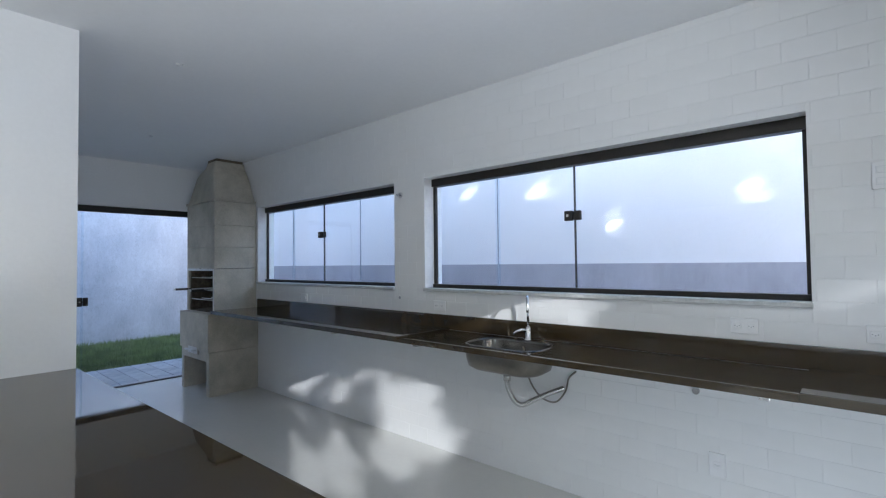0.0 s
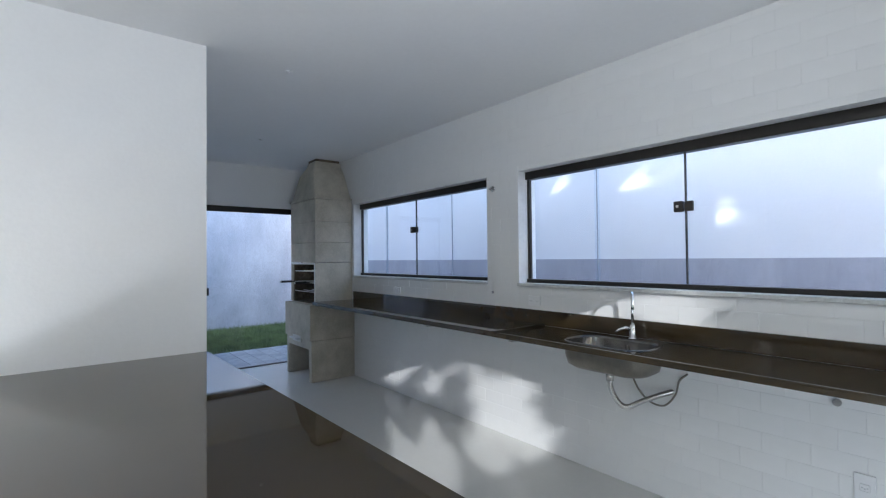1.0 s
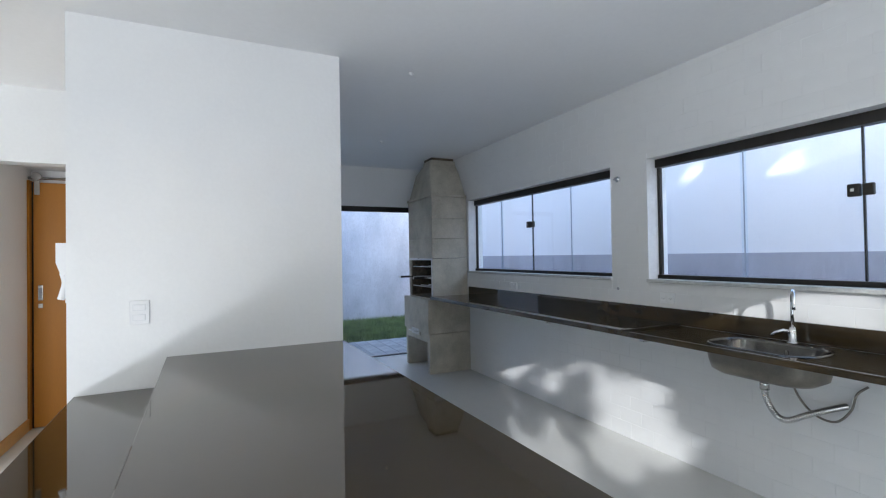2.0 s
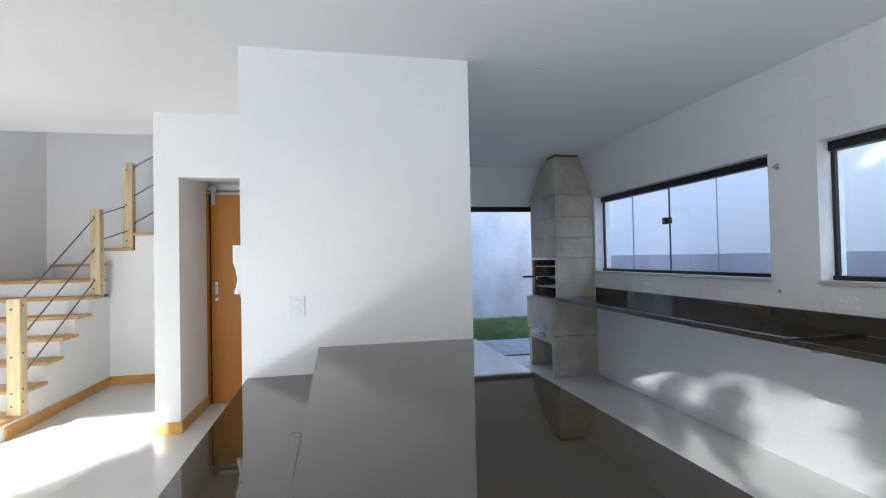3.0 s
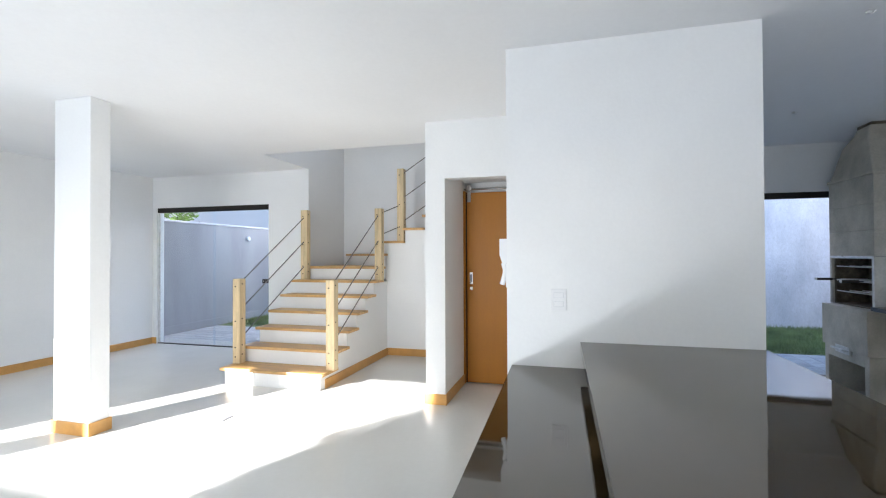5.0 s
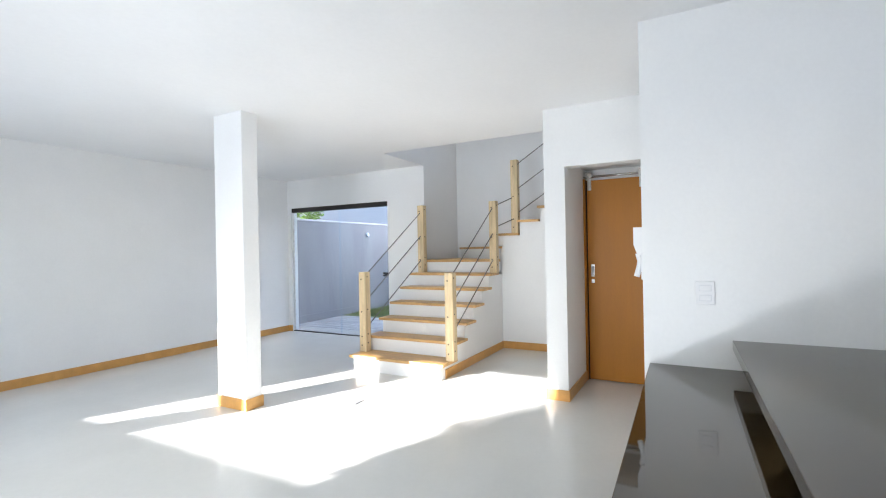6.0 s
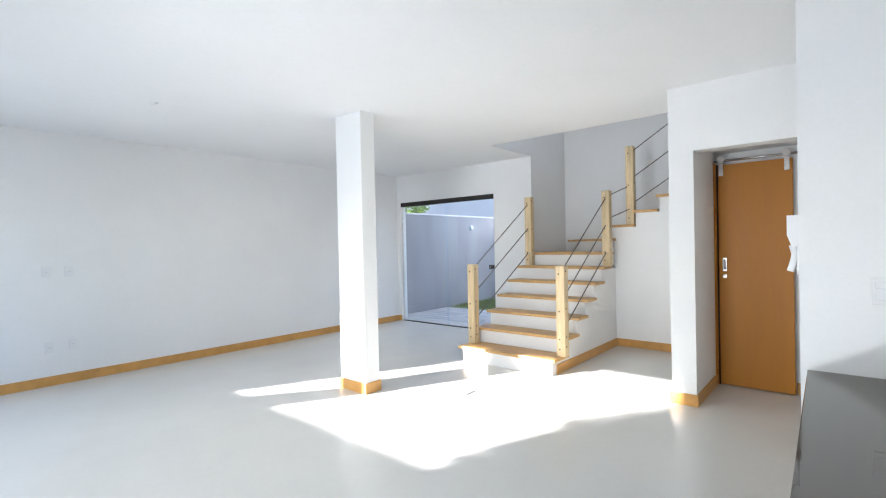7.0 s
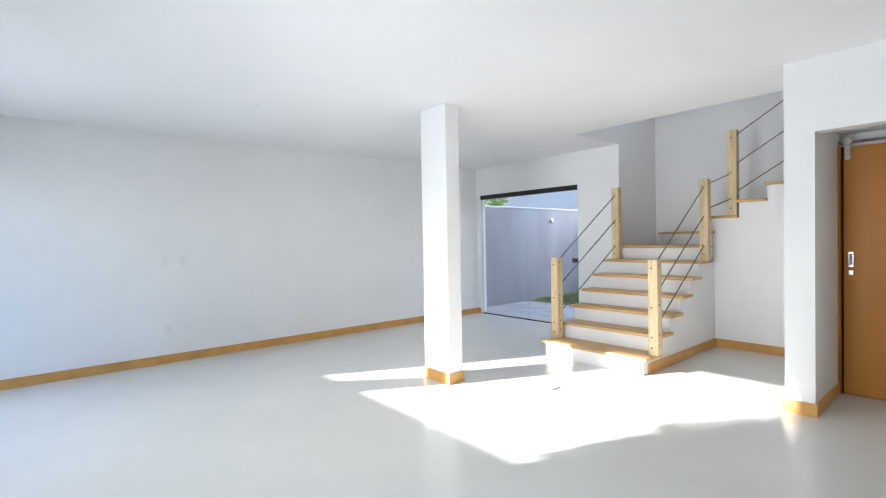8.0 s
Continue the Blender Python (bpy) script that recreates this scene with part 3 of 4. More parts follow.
loft(hood, [[(x, y, 2.15) for x, y in lo], [(x, y, 2.47) for x, y in mid], [(x, y, 2.59) for x, y in hi], [(x, y, 2.63) for x, y in hi]])
for f in hood.faces:
    f.smooth = False
bmesh.ops.bevel(hood, geom=hood.edges[:], offset=0.018, segments=3, profile=0.5, affect='EDGES')
part("hood", hood, CONCRETE, bbq, "tapered concrete hood")
fl = bmesh.new()
box(fl, -5.78, -5.545, 2.25, NORTH - 0.02, 2.629, H)
part("flue", fl, SOOT, bbq, "dark flue under the ceiling")
for z, ext in ((1.13, 0.19), (1.02, 0.0), (1.27, 0.0)):
    rk = bmesh.new()
    for yy in (fy + 0.03, fy + 0.14, fy + 0.25):
        tube(rk, [(fx0 + 0.05, yy, z), (fx1 - 0.05, yy, z)], 0.006, 8)
    if ext:
        for i in range(9):
            xx = fx0 + 0.12 + i * 0.065
            tube(rk, [(xx, fy - 0.02, z + 0.01), (xx, fy + 0.27, z + 0.01)], 0.004, 6)
        for xx in (fx0 + 0.16, fx1 - 0.14):
            gh = bmesh.new()
            tube(gh, [(xx, fy + 0.02, z + 0.01), (xx, fy - 0.05, z + 0.01), (xx, fy - 0.055, z + 0.01), (xx, fy - ext, z + 0.01)], 0.012, 10, radii=[0.006, 0.006, 0.014, 0.013])
            part("rack_handle", gh, BOLT, bbq, "dark grip of the grill rack")
            gh = bmesh.new()
            tube(gh, [(xx, fy - ext + 0.001, z + 0.01), (xx, fy - ext - 0.008, z + 0.01)], 0.015, 10)
            part("rack_handle_cap", gh, GALVANISED, bbq)
    part("grill_rack", rk, GALVANISED, bbq, "steel grill rack")
hd = bmesh.new()
tube(hd, smooth_path([(-5.70, byf - 0.012, 0.47), (-5.70, byf - 0.055, 0.475), (-5.67, byf - 0.065, 0.478), (-5.52, byf - 0.065, 0.478), (-5.49, byf - 0.055, 0.475), (-5.49, byf - 0.012, 0.47)], 40), 0.010, 10)
box(hd, -5.715, -5.475, byf - 0.021, byf - 0.0165, 0.432, 0.505, bevel=0.002)
part("ash_drawer", B(-5.72, -5.46, byf - 0.016, byf - 0.001, 0.425, 0.472, bevel=0.003), CONCRETE, bbq)
part("drawer_handle", hd, GALVANISED, bbq, "small steel handle")

# ---------------------------------------------------------------- staircase
stairs = empty("staircase", "white staircase with honey wooden treads that turns at a corner", "staircase")
RISE = 0.178
NOSE = [-4.47, -4.80, -5.07, -5.32, -5.575, -5.83, -6.085]
YL, YR = -4.20, -3.03


def stepped(axis, outline, t0, t1):
    """A solid with a stepped side: outline of (u, z), from t0 to t1 across."""
    bm = bmesh.new()
    at = (lambda u, t, z: (u, t, z)) if axis == "x" else (lambda u, t, z: (t, u, z))
    lo = [bm.verts.new(at(u, t0, z)) for u, z in outline]
    hi = [bm.verts.new(at(u, t1, z)) for u, z in outline]
    bm.faces.new(lo), bm.faces.new(hi)
    for k in range(len(outline)):
        q = (k + 1) % len(outline)
        bm.faces.new((lo[k], lo[q], hi[q], hi[k]))
    return bm


side = [(NOSE[0] - 0.03, 0)]
for i in range(6):
    side += [(NOSE[i] - 0.03, RISE * (i + 1) - 0.033), (NOSE[i + 1] - 0.03 if i < 5 else -6.33, RISE * (i + 1) - 0.033)]
side.append((-6.33, 0))
part("flight", stepped("x", side, YL, YR), PAINT, stairs, "white plastered flight")
for i in range(6):
    part("tread", B(NOSE[i + 1] - 0.02, NOSE[i], YL - 0.045, YR + 0.045, RISE * (i + 1) - 0.032, RISE * (i + 1), bevel=0.005), TREAD_WOOD, stairs)
# winders in the corner
w7 = prism(bmesh.new(), [(-6.085, -4.199), (-6.085, -3.0), (-6.20, -3.0), (-7.299, -4.199)], RISE * 7 - 0.032, RISE * 7, bevel=0.004)
part("winder_tread", w7, TREAD_WOOD, stairs)
part("winder_base", prism(bmesh.new(), [(-6.115, -4.198), (-6.115, -3.03), (-6.20, -3.03), (-7.298, -4.198)], RISE * 6, RISE * 7 - 0.033), PAINT, stairs)
w8 = prism(bmesh.new(), [(-7.299, -4.17), (-6.19, -3.02), (-7.299, -3.02)], RISE * 8 - 0.032, RISE * 8, bevel=0.004)
part("winder_tread", w8, TREAD_WOOD, stairs)
part("winder_base", prism(bmesh.new(), [(-7.298, -4.14), (-6.25, -3.05), (-7.298, -3.05)], RISE * 6, RISE * 8 - 0.033), PAINT, stairs)
UY = [-3.075 + 0.2875 * i for i in range(6)]
side = [(UY[0] + 0.03, 0)]
for i in range(5):
    z = RISE * (9 + i)
    side += [(UY[i] + 0.03, z - 0.033), (UY[i + 1] + 0.03 if i < 4 else -1.852, z - 0.033)]
    part("tread", B(-7.299, -6.29, UY[i], UY[i + 1] + 0.02 if i < 4 else -1.852, z - 0.032, z, bevel=0.004), TREAD_WOOD, stairs)
side.append((-1.852, 0))
part("flight", stepped("y", side, -7.298, -6.33), PAINT, stairs, "white plastered upper flight")

railing = empty("stair_railing", "pale pine posts with three dark steel rods along the stairs", "railing")
POSTS = [("a", -4.72, -4.19, RISE, 1.138), ("b", -4.70, -3.00, RISE, 1.138), ("c", -6.04, -4.15, RISE * 6, 2.04), ("d", -6.03, -3.02, RISE * 6, 2.03), ("e", -6.345, -2.82, RISE * 9, 2.61)]
for _, px, py, z0, z1 in POSTS:
    hw = 0.049
    p = part("post", B(px - hw, px + hw, py - hw, py + hw, z0, z1, bevel=0.006), PINE, railing)
    for f in (0.08, 0.19, 0.50, 0.91):
        bb = bmesh.new()
        tube(bb, [(px + hw - 0.002, py - 0.012, z0 + f * (z1 - z0)), (px + hw + 0.003, py - 0.012, z0 + f * (z1 - z0))], 0.0085, 10)
        part("bolt", bb, BOLT, p, "dark countersunk bolt")
        bb = bmesh.new()
        tube(bb, [(px + 0.012, py + hw - 0.002, z0 + (f + 0.03) * (z1 - z0)), (px + 0.012, py + hw + 0.003, z0 + (f + 0.03) * (z1 - z0))], 0.0085, 10)
        part("bolt", bb, BOLT, p)


def rods(p, q, zs):
    for za, zb in zs:
        bm = bmesh.new()
        tube(bm, [(p[0], p[1], za), (q[0], q[1], zb)], 0.0065, 8)
        part("rod", bm, CABLE, railing)


rods((-4.72, -4.19), (-6.04, -4.15), ((1.08, 1.96), (0.77, 1.62), (0.44, 1.27)))
rods((-4.70, -3.00), (-6.03, -3.02), ((1.08, 1.96), (0.77, 1.62), (0.44, 1.27)))
rods((-6.03, -3.02), (-6.345, -2.82), ((1.96, 2.11), (1.67, 1.81)))
rods((-6.345, -2.82), (-6.345, -1.86), ((2.53, 3.14), (2.19, 2.80), (1.86, 2.47)))

# ---------------------------------------------------------------- sliding door in the niche
door = empty("door_3", "honey-brown veneered sliding door hung from a steel rail", "door", kind="structure")
leaf = part("door_leaf", B(-5.245, -5.205, -1.626, -1.055, 0.008, 2.085, bevel=0.003), DOOR_WOOD, door)
part("door_jamb", B(-5.28, -5.17, -1.660, -1.643, 0.0, 2.10, bevel=0.002), DOOR_WOOD, door)
# near-black strip put in for the shade between jamb and leaf
part("shadow_gap", B(-5.279, -5.225, -1.6425, -1.627, 0.0, 2.09), BOLT, door, "dark strip standing in for the shaded gap beside the door")
rail = bmesh.new()
tube(rail, [(-5.19, -1.655, 2.12), (-5.19, -0.90, 2.12)], 0.011, 12)
part("rail", rail, STEEL, door, "round stainless rail")
for yy in (-1.600, -1.095):
    r = bmesh.new()
    tube(r, [(-5.205, yy, 2.135), (-5.175, yy, 2.135)], 0.034, 20)
    box(r, -5.204, -5.196, yy - 0.02, yy + 0.02, 1.98, 2.13, bevel=0.002)
    part("roller", r, STEEL, door, "stainless roller and strap")
part("pull", B(-5.206, -5.198, -1.597, -1.560, 1.08, 1.21, bevel=0.004), STEEL, leaf, "recessed steel pull")
part("pull_recess", B(-5.200, -5.1965, -1.589, -1.568, 1.10, 1.19), GREY_PLASTIC, leaf)
part("keyhole", B(-5.206, -5.198, -1.596, -1.561, 1.015, 1.055, bevel=0.004), STEEL, leaf)

# ---------------------------------------------------------------- electrics
def plate(axis, u, z, t, side, w, h, kind, label):
    """A wall plate; the side is the way it faces."""
    p = empty("wall_socket" if kind != "switch" else "light_switch", label, "wall socket" if kind != "switch" else "light switch")

    def bx(a, b, d0, d1, c, d, bevel=0.0):
        lo, hi = sorted((t + side * d0, t + side * d1))
        return B(a, b, lo, hi, c, d, bevel=bevel) if axis == "x" else B(lo, hi, a, b, c, d, bevel=bevel)
    part("cover", bx(u - w / 2, u + w / 2, 0, 0.010, z - h / 2, z + h / 2, bevel=0.003), WHITE_PLASTIC, p)
    if kind == "switch":
        for k in (-1, 1):
            part("rocker", bx(u - w * 0.30, u + w * 0.30, 0.008, 0.014, z + k * h * 0.21 - h * 0.11, z + k * h * 0.21 + h * 0.11, bevel=0.002), WHITE_PLASTIC, p)
            # grey plate around each rocker, its tone standing in for the shaded seam
            part("rocker_gap", bx(u - w * 0.33, u + w * 0.33, 0.008, 0.0105, z + k * h * 0.21 - h * 0.13, z + k * h * 0.21 + h * 0.13), PLATE_GAP, p)
    else:
        units = (-0.25, 0.25) if kind == "double" else (0,)
        for k in units:
            part("socket_face", bx(u + k * w - 0.018, u + k * w + 0.018, 0.008, 0.012, z - 0.016, z + 0.016, bevel=0.004), WHITE_PLASTIC, p)
            for j in (-1, 0, 1):
                part("pin_hole", bx(u + k * w + j * 0.009 - 0.0022, u + k * w + j * 0.009 + 0.0022, 0.0115, 0.0128, z - 0.0022 - (0.004 if j == 0 else 0), z + 0.0022 - (0.004 if j == 0 else 0)), GREY_PLASTIC, p)
    return p


for u, z, k in ((-0.395, 1.09, "double"), (-0.527, 0.39, "single"), (-2.37, 1.085, "double"), (0.10, 1.09, "double")):
    plate("x", u, z, NORTH, -1, 0.115 if k == "double" else 0.075, 0.075 if k == "double" else 0.115, k, "white socket plate on the tiled wall")
plate("x", 0.115, 1.755, NORTH, -1, 0.075, 0.115, "switch", "white switch plate on the tiled wall")
for u, z in ((-1.13, 1.19), (-1.32, 1.185), (-1.14, 0.40), (-1.34, 0.41)):
    plate("x", u, z, SOUTH, 1, 0.075, 0.115, "single", "white socket plate on the white wall")
plate("y", -0.588, 1.135, -3.025, 1, 0.09, 0.125, "switch", "white double light switch above the low desk")

intercom = empty("intercom", "white wall intercom with a hanging handset", "intercom")
ic = bmesh.new()
prof = [(-0.895, 1.34), (-0.925, 1.34), (-0.945, 1.40), (-0.945, 1.50), (-0.895, 1.50)]
lo_v = [ic.verts.new((-3.16, y, z)) for y, z in prof]
hi_v = [ic.verts.new((-3.06, y, z)) for y, z in prof]
ic.faces.new(lo_v[::-1]), ic.faces.new(hi_v)
for k in range(5):
    ic.faces.new((lo_v[k], lo_v[(k + 1) % 5], hi_v[(k + 1) % 5], hi_v[k]))
part("intercom_body", ic, WHITE_PLASTIC, intercom)
part("intercom_back", B(-3.17, -3.05, -0.905, -0.8955, 1.20, 1.35, bevel=0.003), WHITE_PLASTIC, intercom)
hs = bmesh.new()
tube(hs, smooth_path([(-3.10, -0.925, 1.35), (-3.10, -0.915, 1.30), (-3.10, -0.925, 1.25), (-3.10, -0.935, 1.215)], 24), 0.016, 10)
part("handset", hs, WHITE_PLASTIC, intercom)

valve = empty("wall_valve", "small round chrome valve on the tiled wall", "valve")
vb = bmesh.new()
tube(vb, [(-2.79, NORTH, 1.972), (-2.79, NORTH - 0.012, 1.972)], 0.022, 20)
part("rosette", vb, CHROME, valve)
vb = bmesh.new()
tube(vb, [(-2.79, NORTH - 0.012, 1.972), (-2.79, NORTH - 0.042, 1.972), (-2.77, NORTH - 0.05, 1.972)], 0.010, 12)
part("knob", vb, CHROME, valve)
cap = bmesh.new()
tube(cap, [(-0.615, NORTH, 0.74), (-0.615, NORTH - 0.014, 0.74)], 0.017, 18)
thing("pipe_cap", cap, STEEL, "small steel pipe cap on the tiled wall", "pipe cap")
plug = bmesh.new()
tube(plug, [(-2.812, NORTH, 1.128), (-2.812, NORTH - 0.006, 1.128)], 0.011, 14)
thing("wall_plug", plug, GREY_PLASTIC, "tiny grey plug in the tiled wall between the windows", "wall plug")
blank = empty("blank_plate", "blank white cover plate on the tiled wall above the worktop", "cover plate")
part("cover", B(-4.29, -4.175, NORTH - 0.009, NORTH, 1.035, 1.11, bevel=0.003), WHITE_PLASTIC, blank)
part("insert", B(-4.265, -4.20, NORTH - 0.011, NORTH - 0.0085, 1.052, 1.093, bevel=0.0008), WHITE_PLASTIC, blank)
drain = empty("floor_drain", "small square floor cover set in the cement floor", "floor drain")
part("drain_frame", B(-3.64, -3.50, -3.51, -3.37, -0.01, 0.004, bevel=0.002), STEEL, drain)
part("drain_grate", B(-3.632, -3.508, -3.502, -3.378, 0.0, 0.006, bevel=0.002), GREY_PLASTIC, drain)
for hx, hy in ((-3.09, 0.985), (-5.0, 1.4), (-1.6, -5.2)):
    hk = bmesh.new()
    tube(hk, [(hx, hy, H), (hx, hy, H - 0.012)], 0.013, 12)
    tube(hk, [(hx, hy, H - 0.01), (hx + 0.02, hy + 0.01, H - 0.02), (hx + 0.045, hy + 0.01, H - 0.016)], 0.004, 6)
    thing("ceiling_wire", hk, WHITE_PLASTIC, "short capped lamp wire hanging from the ceiling", "lamp wire", group="ceiling lamp points")

# ---------------------------------------------------------------- outside
structure("upper_storey", B(-7.6, EAST + 0.15, -1.4, 1.7, H + 0.2, 5.6), NEIGHBOUR_WHITE, "white upper storey of the house", "wall")
structure("parapet_north", B(-7.6, EAST + 0.15, 1.7, NORTH + 0.2, H + 0.2, 2.95), NEIGHBOUR_WHITE, "white parapet above the kitchen", "wall")
structure("upper_storey_south", B(-4.99, EAST + 0.15, SOUTH - 0.2, -1.4, H + 0.2, 5.6), NEIGHBOUR_WHITE, "white upper storey of the house", "wall")
structure("ground", B(-400, 400, -400, 400, -0.6, -0.14), SOIL, "bare earth reaching into the distance", "ground")
structure("boundary_wall_west", B(-10.75, -10.55, -7.6, 8.0, -0.14, 4.6), RENDERED_WALL, "tall weathered grey concrete garden wall", "wall")
# three unseen walls added to block the low sun before the east openings
structure("sun_cutoff_wall", B(5.0, 5.15, -12.0, -5.35, -0.14, 2.565), NEIGHBOUR_WHITE, "unseen white wall added to cut off the low sun at the glazed doors", "wall")
structure("sun_cutoff_wall_low", B(5.0, 5.15, -5.35, -3.05, -0.14, 1.43), NEIGHBOUR_WHITE, "unseen lower stretch of the added wall that lets more sun over", "wall")
structure("sun_cutoff_wall_end", B(5.0, 5.15, -3.05, 6.0, -0.14, 2.565), NEIGHBOUR_WHITE, "unseen white wall added to cut off the low sun at the kitchen window", "wall")
# unseen terrace, added dark and glossy to hold down bounced light
structure("terrace", B(EAST + 0.16, 9.0, -12.0, 4.0, -0.139, -0.015), TERRACE, "unseen dark polished terrace added outside the glazed doors to limit bounced light", "pavement")
south_wall = empty("boundary_wall_south", "weathered grey concrete yard wall with a white coping", "wall", kind="structure")
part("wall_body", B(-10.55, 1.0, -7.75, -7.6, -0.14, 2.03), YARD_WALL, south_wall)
part("coping", B(-10.55, 1.0, -7.78, -7.585, 2.03, 2.065, bevel=0.006), RENDERED_WALL, south_wall)
lamp_bm = bmesh.new()
tube(lamp_bm, [(-9.22, -7.60, 1.78), (-9.22, -7.57, 1.78), (-9.22, -7.55, 1.78)], 0.05, 18, radii=[0.055, 0.055, 0.035])
part("wall_lamp", lamp_bm, WHITE_PLASTIC, south_wall, "small round white outdoor light")
part("footing", B(-10.55, -5.8, -7.60, -7.585, -0.14, 0.12, bevel=0.004), YARD_WALL, south_wall, "lower edge of the yard wall in the same darkened render")
house = empty("neighbour_house", "pale neighbouring house beyond the yard wall", "house")
part("house_wall", B(-22, -6, -11.2, -11.0, -0.14, 6.0), NEIGHBOUR_BLUE, house)
part("house_roof", B(-22.3, -5.7, -11.6, -10.7, 6.0, 6.15, bevel=0.01), CONCRETE, house)
nwall = empty("boundary_wall_north", "neighbour's white wall with a grey lower band, close to the windows", "wall", kind="structure")
part("upper_band", B(-10.55, 6.0, 4.20, 4.35, 1.385, 3.3), NEIGHBOUR_WHITE, nwall)
part("lower_band", B(-10.55, 6.0, 4.188, 4.36, -0.14, 1.385), NEIGHBOUR_GREY, nwall)
structure("yard_bed", B(-10.55, WEST_L - 0.14, -7.6, 4.19, -0.14, -0.045), SAND, "sand bed of the paved yard", "pavement")


def grass(name, x0, x1, y0, y1, count):
    rnd = random.Random(5)
    verts, faces = [], []
    for _ in range(count):
        x, y = rnd.uniform(x0, x1), rnd.uniform(y0, y1)
        a, h, w = rnd.uniform(0, 6.283), rnd.uniform(0.03, 0.10) + 0.05 * rnd.random() ** 4, rnd.uniform(0.004, 0.009)
        lx, ly = rnd.gauss(0, 0.025), rnd.gauss(0, 0.025)
        k = len(verts)
        verts += [(x - w * math.cos(a), y - w * math.sin(a), -0.045), (x + w * math.cos(a), y + w * math.sin(a), -0.045), (x + lx, y + ly, -0.045 + h)]
        faces.append((k, k + 1, k + 2))
    me = bpy.data.meshes.new(name)
    me.from_pydata(verts, [], faces)
    me.materials.append(GRASS)
    tagged(new(name, me), "short green lawn along the garden wall", "grass", kind="stuff")


TURF = material("turf", (0.13, 0.17, 0.06), 0.95, scale=9, vary=0.3, bump=0.4, bump_scale=60, fine=0.2)
structure("lawn", B(-10.55, -7.98, -7.6, 4.18, -0.10, -0.030), TURF, "green turf beside the paving", "lawn")
grass("grass", -10.5, -7.98, 0.2, 4.1, 26000)
grass("grass", -10.5, -8.4, -7.5, -4.5, 9000)


def leaf_cluster(bm, c, r, n, size, rnd):
    for _ in range(n):
        d = Vector((rnd.gauss(0, 1), rnd.gauss(0, 1), rnd.gauss(0, 1))).normalized() * r * rnd.uniform(0.2, 1) ** 0.6
        p = Vector(c) + d
        u = Vector((rnd.gauss(0, 1), rnd.gauss(0, 1), rnd.gauss(0, 1))).normalized()
        v = u.orthogonal().normalized()
        s = size * rnd.uniform(0.6, 1.2)
        q = [p - u * s, p + v * s * 0.42, p + u * s, p - v * s * 0.42]
        bm.faces.new([bm.verts.new(x) for x in q])


def leafy(name, clusters, n, size, seed, label, trunk):
    rnd = random.Random(seed)
    t = empty(name, label, "tree")
    tr = bmesh.new()
    for pts, radii in trunk:
        tube(tr, pts, 0.1, 10, radii=radii)
    part("trunk", tr, BARK, t)
    cr = bmesh.new()
    for c, r in clusters:
        leaf_cluster(cr, c, r, int(n * r * r / 0.04), size, rnd)
    me = bpy.data.meshes.new("crown")
    cr.to_mesh(me)
    cr.free()
    me.materials.append(LEAF)
    ob = new("crown", me)
    ob.parent = t
    return t


leafy("garden_bush", [((-8.4, -8.7, 2.35), 0.35), ((-7.9, -8.6, 2.5), 0.35), ((-8.8, -8.9, 2.2), 0.3)], 60, 0.07, 3, "leafy green shrub behind the yard wall",
      [([(-8.3, -8.7, -0.14), (-8.35, -8.7, 1.2), (-8.3, -8.7, 2.2)], [0.06, 0.045, 0.02])])

# unseen trees added in front of the east windows to break the low sun into spots
def sunward(y, z, tx):
    k = tx - EAST
    return (tx, y - 0.487 * k, z + 0.354 * k)


TX = 8.0


def crown(seed, step, u_range, v_range, size, gaps, place, keep=1.0, veil=0.0):
    """Clumps of leaves on a jittered grid, with gaps (u, v, half width, half height, slope) that let the sun through."""
    r = random.Random(seed)
    out = []
    for i in range(int((u_range[1] - u_range[0]) / step)):
        for j in range(int((v_range[1] - v_range[0]) / step)):
            u = u_range[0] + (i + r.uniform(0.1, 0.9)) * step
            v = v_range[0] + (j + r.uniform(0.1, 0.9)) * step
            rad = r.uniform(0.8, 1.2) * size
            tx = TX + r.uniform(-0.8, 0.8)
            if r.random() > keep:
                continue
            if any(((u - gu) / (gw + rad * 0.85)) ** 2 + ((v - gv - k * (u - gu)) / (gh + rad * 0.85)) ** 2 < 1 for gu, gv, gw, gh, k in gaps) and r.random() > veil:
                continue
            out.append((place(u, v, tx), rad))
    return out


# over the kitchen window: gaps by their place in its opening
clusters = crown(11, 0.105, (-0.75, 2.55), (1.0, 2.35), 0.10, (
    (-0.237, 2.11, 0.03, 0.03, 0.0), (0.07, 2.06, 0.12, 0.06, 0.3), (0.55, 1.92, 0.07, 0.04, -0.5), (0.31, 1.83, 0.02, 0.01, 0.0),
    (0.75, 1.63, 0.17, 0.12, 0.3), (0.79, 1.30, 0.22, 0.16, -0.3), (0.53, 1.25, 0.16, 0.12, 0.0), (-0.17, 1.42, 0.08, 0.10, 0.0),
    (0.10, 1.28, 0.10, 0.11, 0.0), (1.18, 2.10, 0.12, 0.04, -0.15), (1.42, 1.93, 0.07, 0.04, -1.0), (2.09, 1.60, -0.02, -0.03, 0.0)), sunward, keep=0.97)
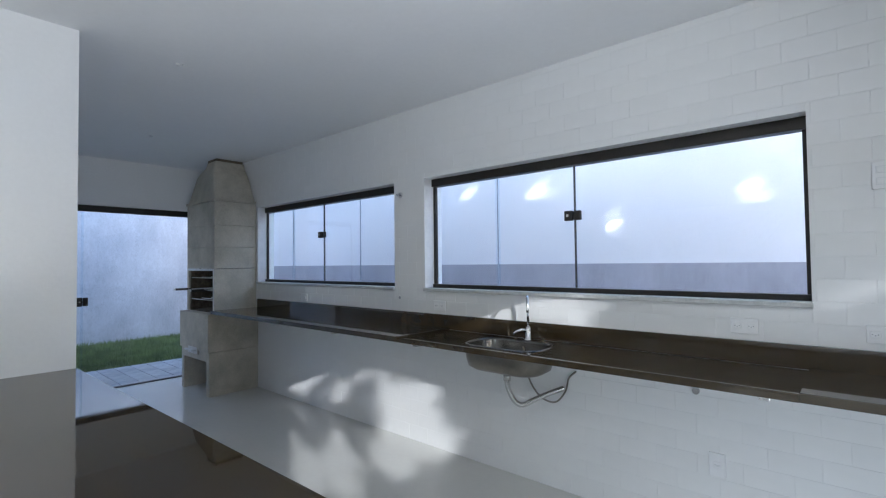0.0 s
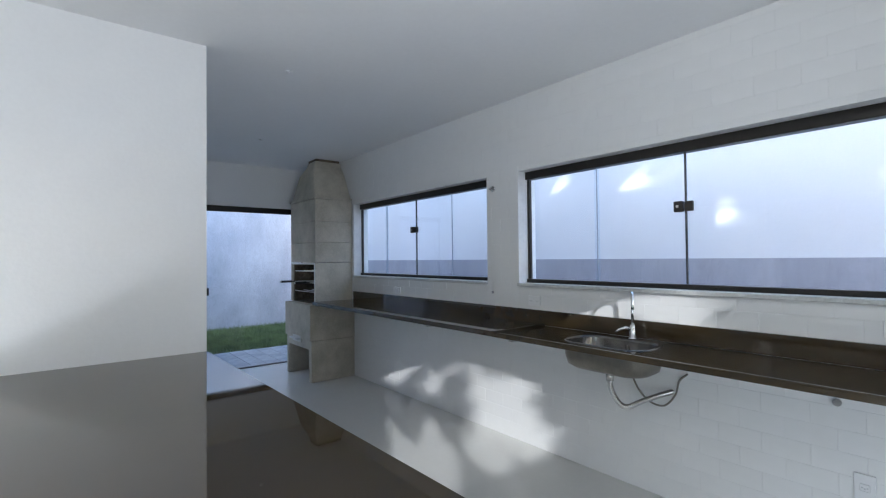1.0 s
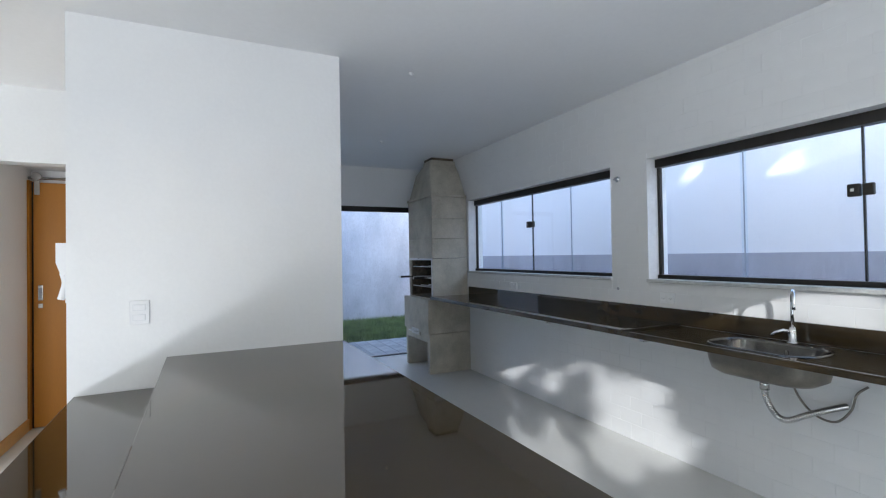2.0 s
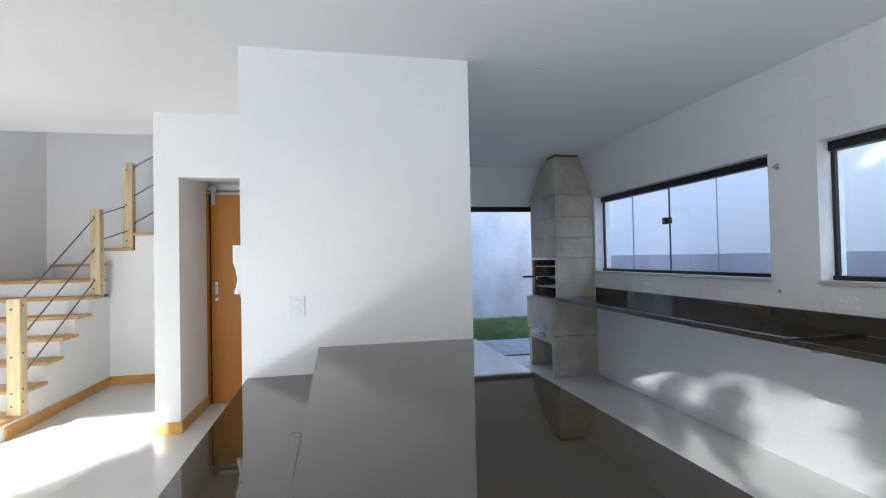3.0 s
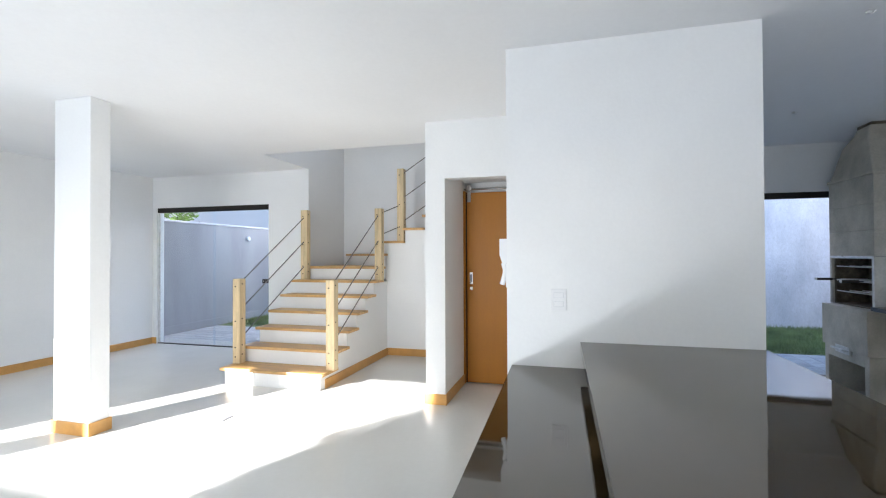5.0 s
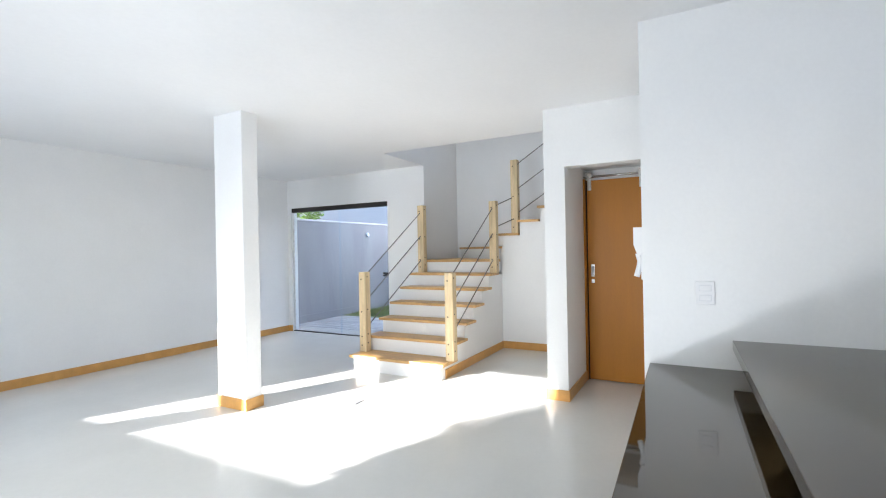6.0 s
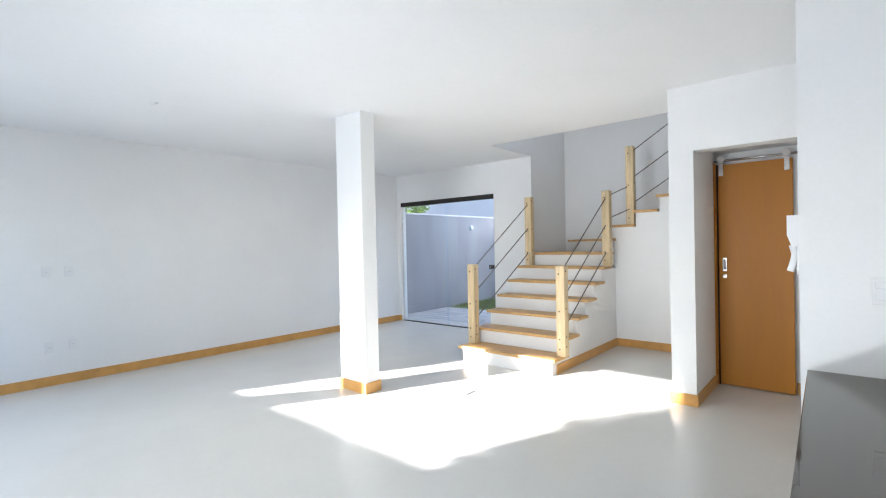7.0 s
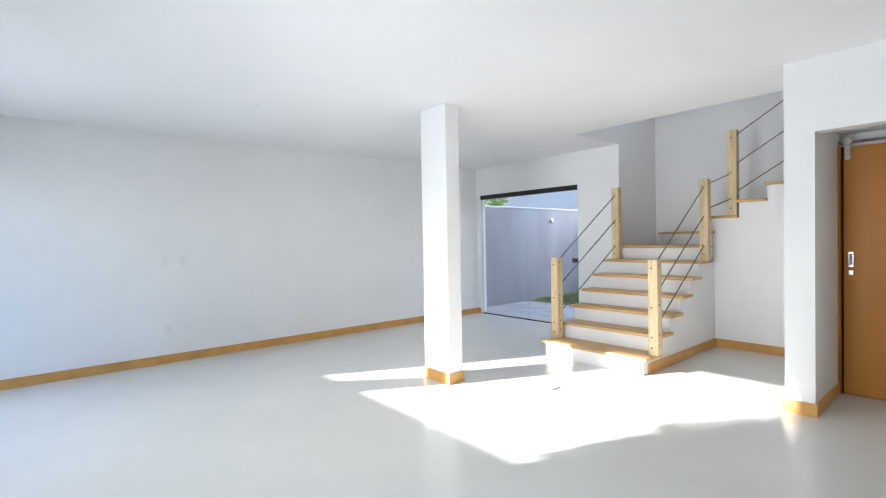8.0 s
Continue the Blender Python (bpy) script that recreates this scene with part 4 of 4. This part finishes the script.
# by the spots of sun on the neighbour's wall
clusters += crown(31, 0.125, (-4.4, 0.7), (0.9, 3.4), 0.12, (
    (-0.57, 1.92, 0.14, 0.05, 0.2), (-1.63, 1.69, 0.17, 0.06, 0.3), (-2.42, 2.13, 0.13, 0.08, 0.9), (-2.08, 2.12, 0.08, 0.06, 0.9),
    (-1.92, 2.34, 0.12, 0.05, 0.6), (-3.3, 2.24, 0.16, 0.03, 0.5), (-3.55, 1.88, 0.08, 0.02, 0.6)),
    lambda xw, zw, tx: (tx, 4.2 - 0.487 * (tx - xw), zw + 0.354 * (tx - xw)), veil=0.04)
# leaves added to shade the terrace door
clusters += crown(32, 0.10, (-3.05, -1.65), (0.90, 2.40), 0.10, ((-1.90, 1.90, 0.10, 0.20, 0.0), (-2.17, 2.03, 0.07, 0.04, -0.6)), sunward)
base = sunward(-1.3, 0, TX)
leafy("tree", clusters, 170, 0.06, 21, "unseen leafy tree added to break the sun into spots",
      [([(TX, base[1], -0.14), (TX + 0.05, base[1] + 0.1, 1.2), (TX - 0.05, base[1], 2.9), (TX, base[1] + 0.2, 4.4)], [0.13, 0.11, 0.08, 0.04]),
       ([(TX, base[1] + 0.05, 2.9), (TX, base[1] + 0.9, 4.9), (TX, base[1] + 2.2, 5.8)], [0.05, 0.04, 0.02]),
       ([(TX, base[1], 3.2), sunward(-2.10, 2.07, TX), sunward(-1.977, 1.999, TX), sunward(-1.70, 1.82, TX)], [0.04, 0.03, 0.025, 0.015])])
# unseen trunk and leaves, shaped to shade the column and trim the sunlit floor
a, c, b = sunward(-6.40, 1.0, 3.4), sunward(-6.25, 1.36, 3.4), sunward(-6.235, 2.3, 3.4)
leafy("tree", [(sunward(-4.30, 2.12, 6), 0.13), (sunward(-4.46, 2.14, 6), 0.10), (sunward(-4.30, 1.95, 6), 0.15), (sunward(-4.38, 1.65, 6), 0.16), (sunward(-4.36, 1.42, 6), 0.13)] + [(sunward(-4.27 - 0.02 * (k % 2), 1.27 + 0.1 * k, 6), 0.10) for k in range(10)], 120, 0.06, 8, "unseen slim tree added with a trunk shaped to shade the column",
      [([(a[0], a[1] - 0.1, -0.14), a, c, b, (b[0], b[1], 4.3)], [0.28, 0.21, 0.145, 0.14, 0.10])])

# ---------------------------------------------------------------- pieces: pavers and wall tiles
pave = empty("pavement", "grey concrete pavers outside the garden doors", "pavement", kind="structure")
pm = None
for x0, x1, y0, y1 in ((-7.96, -6.64, 0.4, 3.6), (-8.3, -6.36, -7.5, -4.9)):
    ny = int((y1 - y0) / 0.2)
    nx = int((x1 - x0) / 0.2)
    for i in range(nx):
        for j in range(ny):
            if pm is None:
                pm = finish("paver", B(-0.097, 0.097, -0.097, 0.097, -0.04, 0.0, bevel=0.004), PAVER)
            p = new("paver", pm)
            p.parent = pave
            p.location = (x1 - 0.1 - i * 0.2, y0 + 0.1 + j * 0.2, -0.012)

TW, TH, JOINT = 0.20, 0.10, 0.0006
HOLES = [(WIN_A[0], WIN_A[1], WIN_Z0, WIN_Z1), (WIN_B[0], WIN_B[1], WIN_Z0, WIN_Z1)]


def tile_mesh(bm, u0, u1, z0, z1, yb, yf, chamfer=0.0011):
    b = [bm.verts.new(p) for p in ((u0, yb, z0), (u1, yb, z0), (u1, yb, z1), (u0, yb, z1))]
    m = [bm.verts.new(p) for p in ((u0, yf + chamfer * 0.5, z0), (u1, yf + chamfer * 0.5, z0), (u1, yf + chamfer * 0.5, z1), (u0, yf + chamfer * 0.5, z1))]
    c = chamfer
    f = [bm.verts.new(p) for p in ((u0 + c, yf, z0 + c), (u1 - c, yf, z0 + c), (u1 - c, yf, z1 - c), (u0 + c, yf, z1 - c))]
    for k in range(4):
        bm.faces.new((b[k], b[(k + 1) % 4], m[(k + 1) % 4], m[k]))
        bm.faces.new((m[k], m[(k + 1) % 4], f[(k + 1) % 4], f[k]))
    bm.faces.new(f)


def cut(rect, hole):
    u0, u1, z0, z1 = rect
    a, b, c, d = hole
    if u1 <= a or u0 >= b or z1 <= c or z0 >= d:
        return [rect]
    out = []
    if u0 < a:
        out.append((u0, a, z0, z1))
    if u1 > b:
        out.append((b, u1, z0, z1))
    m0, m1 = max(u0, a), min(u1, b)
    if z0 < c:
        out.append((m0, m1, z0, c))
    if z1 > d:
        out.append((m0, m1, d, z1))
    return out


wall_n = bpy.data.objects["wall_north"]
rest = bmesh.new()
full_tile = bmesh.new()
tile_mesh(full_tile, -TW / 2 + JOINT, TW / 2 - JOINT, -TH / 2 + JOINT, TH / 2 - JOINT, 0.0022, 0.0)
full_tile = finish("tile", full_tile, TILE)
rnd = random.Random(2)
singles = 0
for row in range(27):
    z0, z1 = 0.02 + row * TH - 0.02 * (row == 0), min(0.02 + (row + 1) * TH, H)
    if z1 - z0 < 0.03:
        continue
    u = -6.60 + (0 if row % 2 else TW / 2) - 0.017
    while u < EAST:
        rects = [(max(u, -6.44), min(u + TW, EAST), z0, z1)]
        u += TW
        if rects[0][1] - rects[0][0] < 0.012:
            continue
        for h in HOLES:
            rects = [q for r in rects for q in cut(r, h)]
        for r in rects:
            if r[1] - r[0] < 0.012 or r[3] - r[2] < 0.012:
                continue
            whole = abs(r[1] - r[0] - TW) < 1e-6 and abs(r[3] - r[2] - TH) < 1e-6
            if whole and -1.7 < r[0] and singles < 290:
                t = new("tile", full_tile)
                t.parent = wall_n
                t.location = ((r[0] + r[1]) / 2, NORTH + rnd.uniform(-0.0003, 0.0003), (r[2] + r[3]) / 2)
                t.rotation_euler = (rnd.gauss(0, 0.0018), 0, rnd.gauss(0, 0.0018))
                singles += 1
            else:
                tile_mesh(rest, r[0] + JOINT, r[1] - JOINT, r[2] + JOINT, r[3] - JOINT, NORTH + 0.0022, NORTH)
tagged(part("tile_field", rest, TILE, wall_n, "white glazed brick-bond tiles"), kind="stuff")
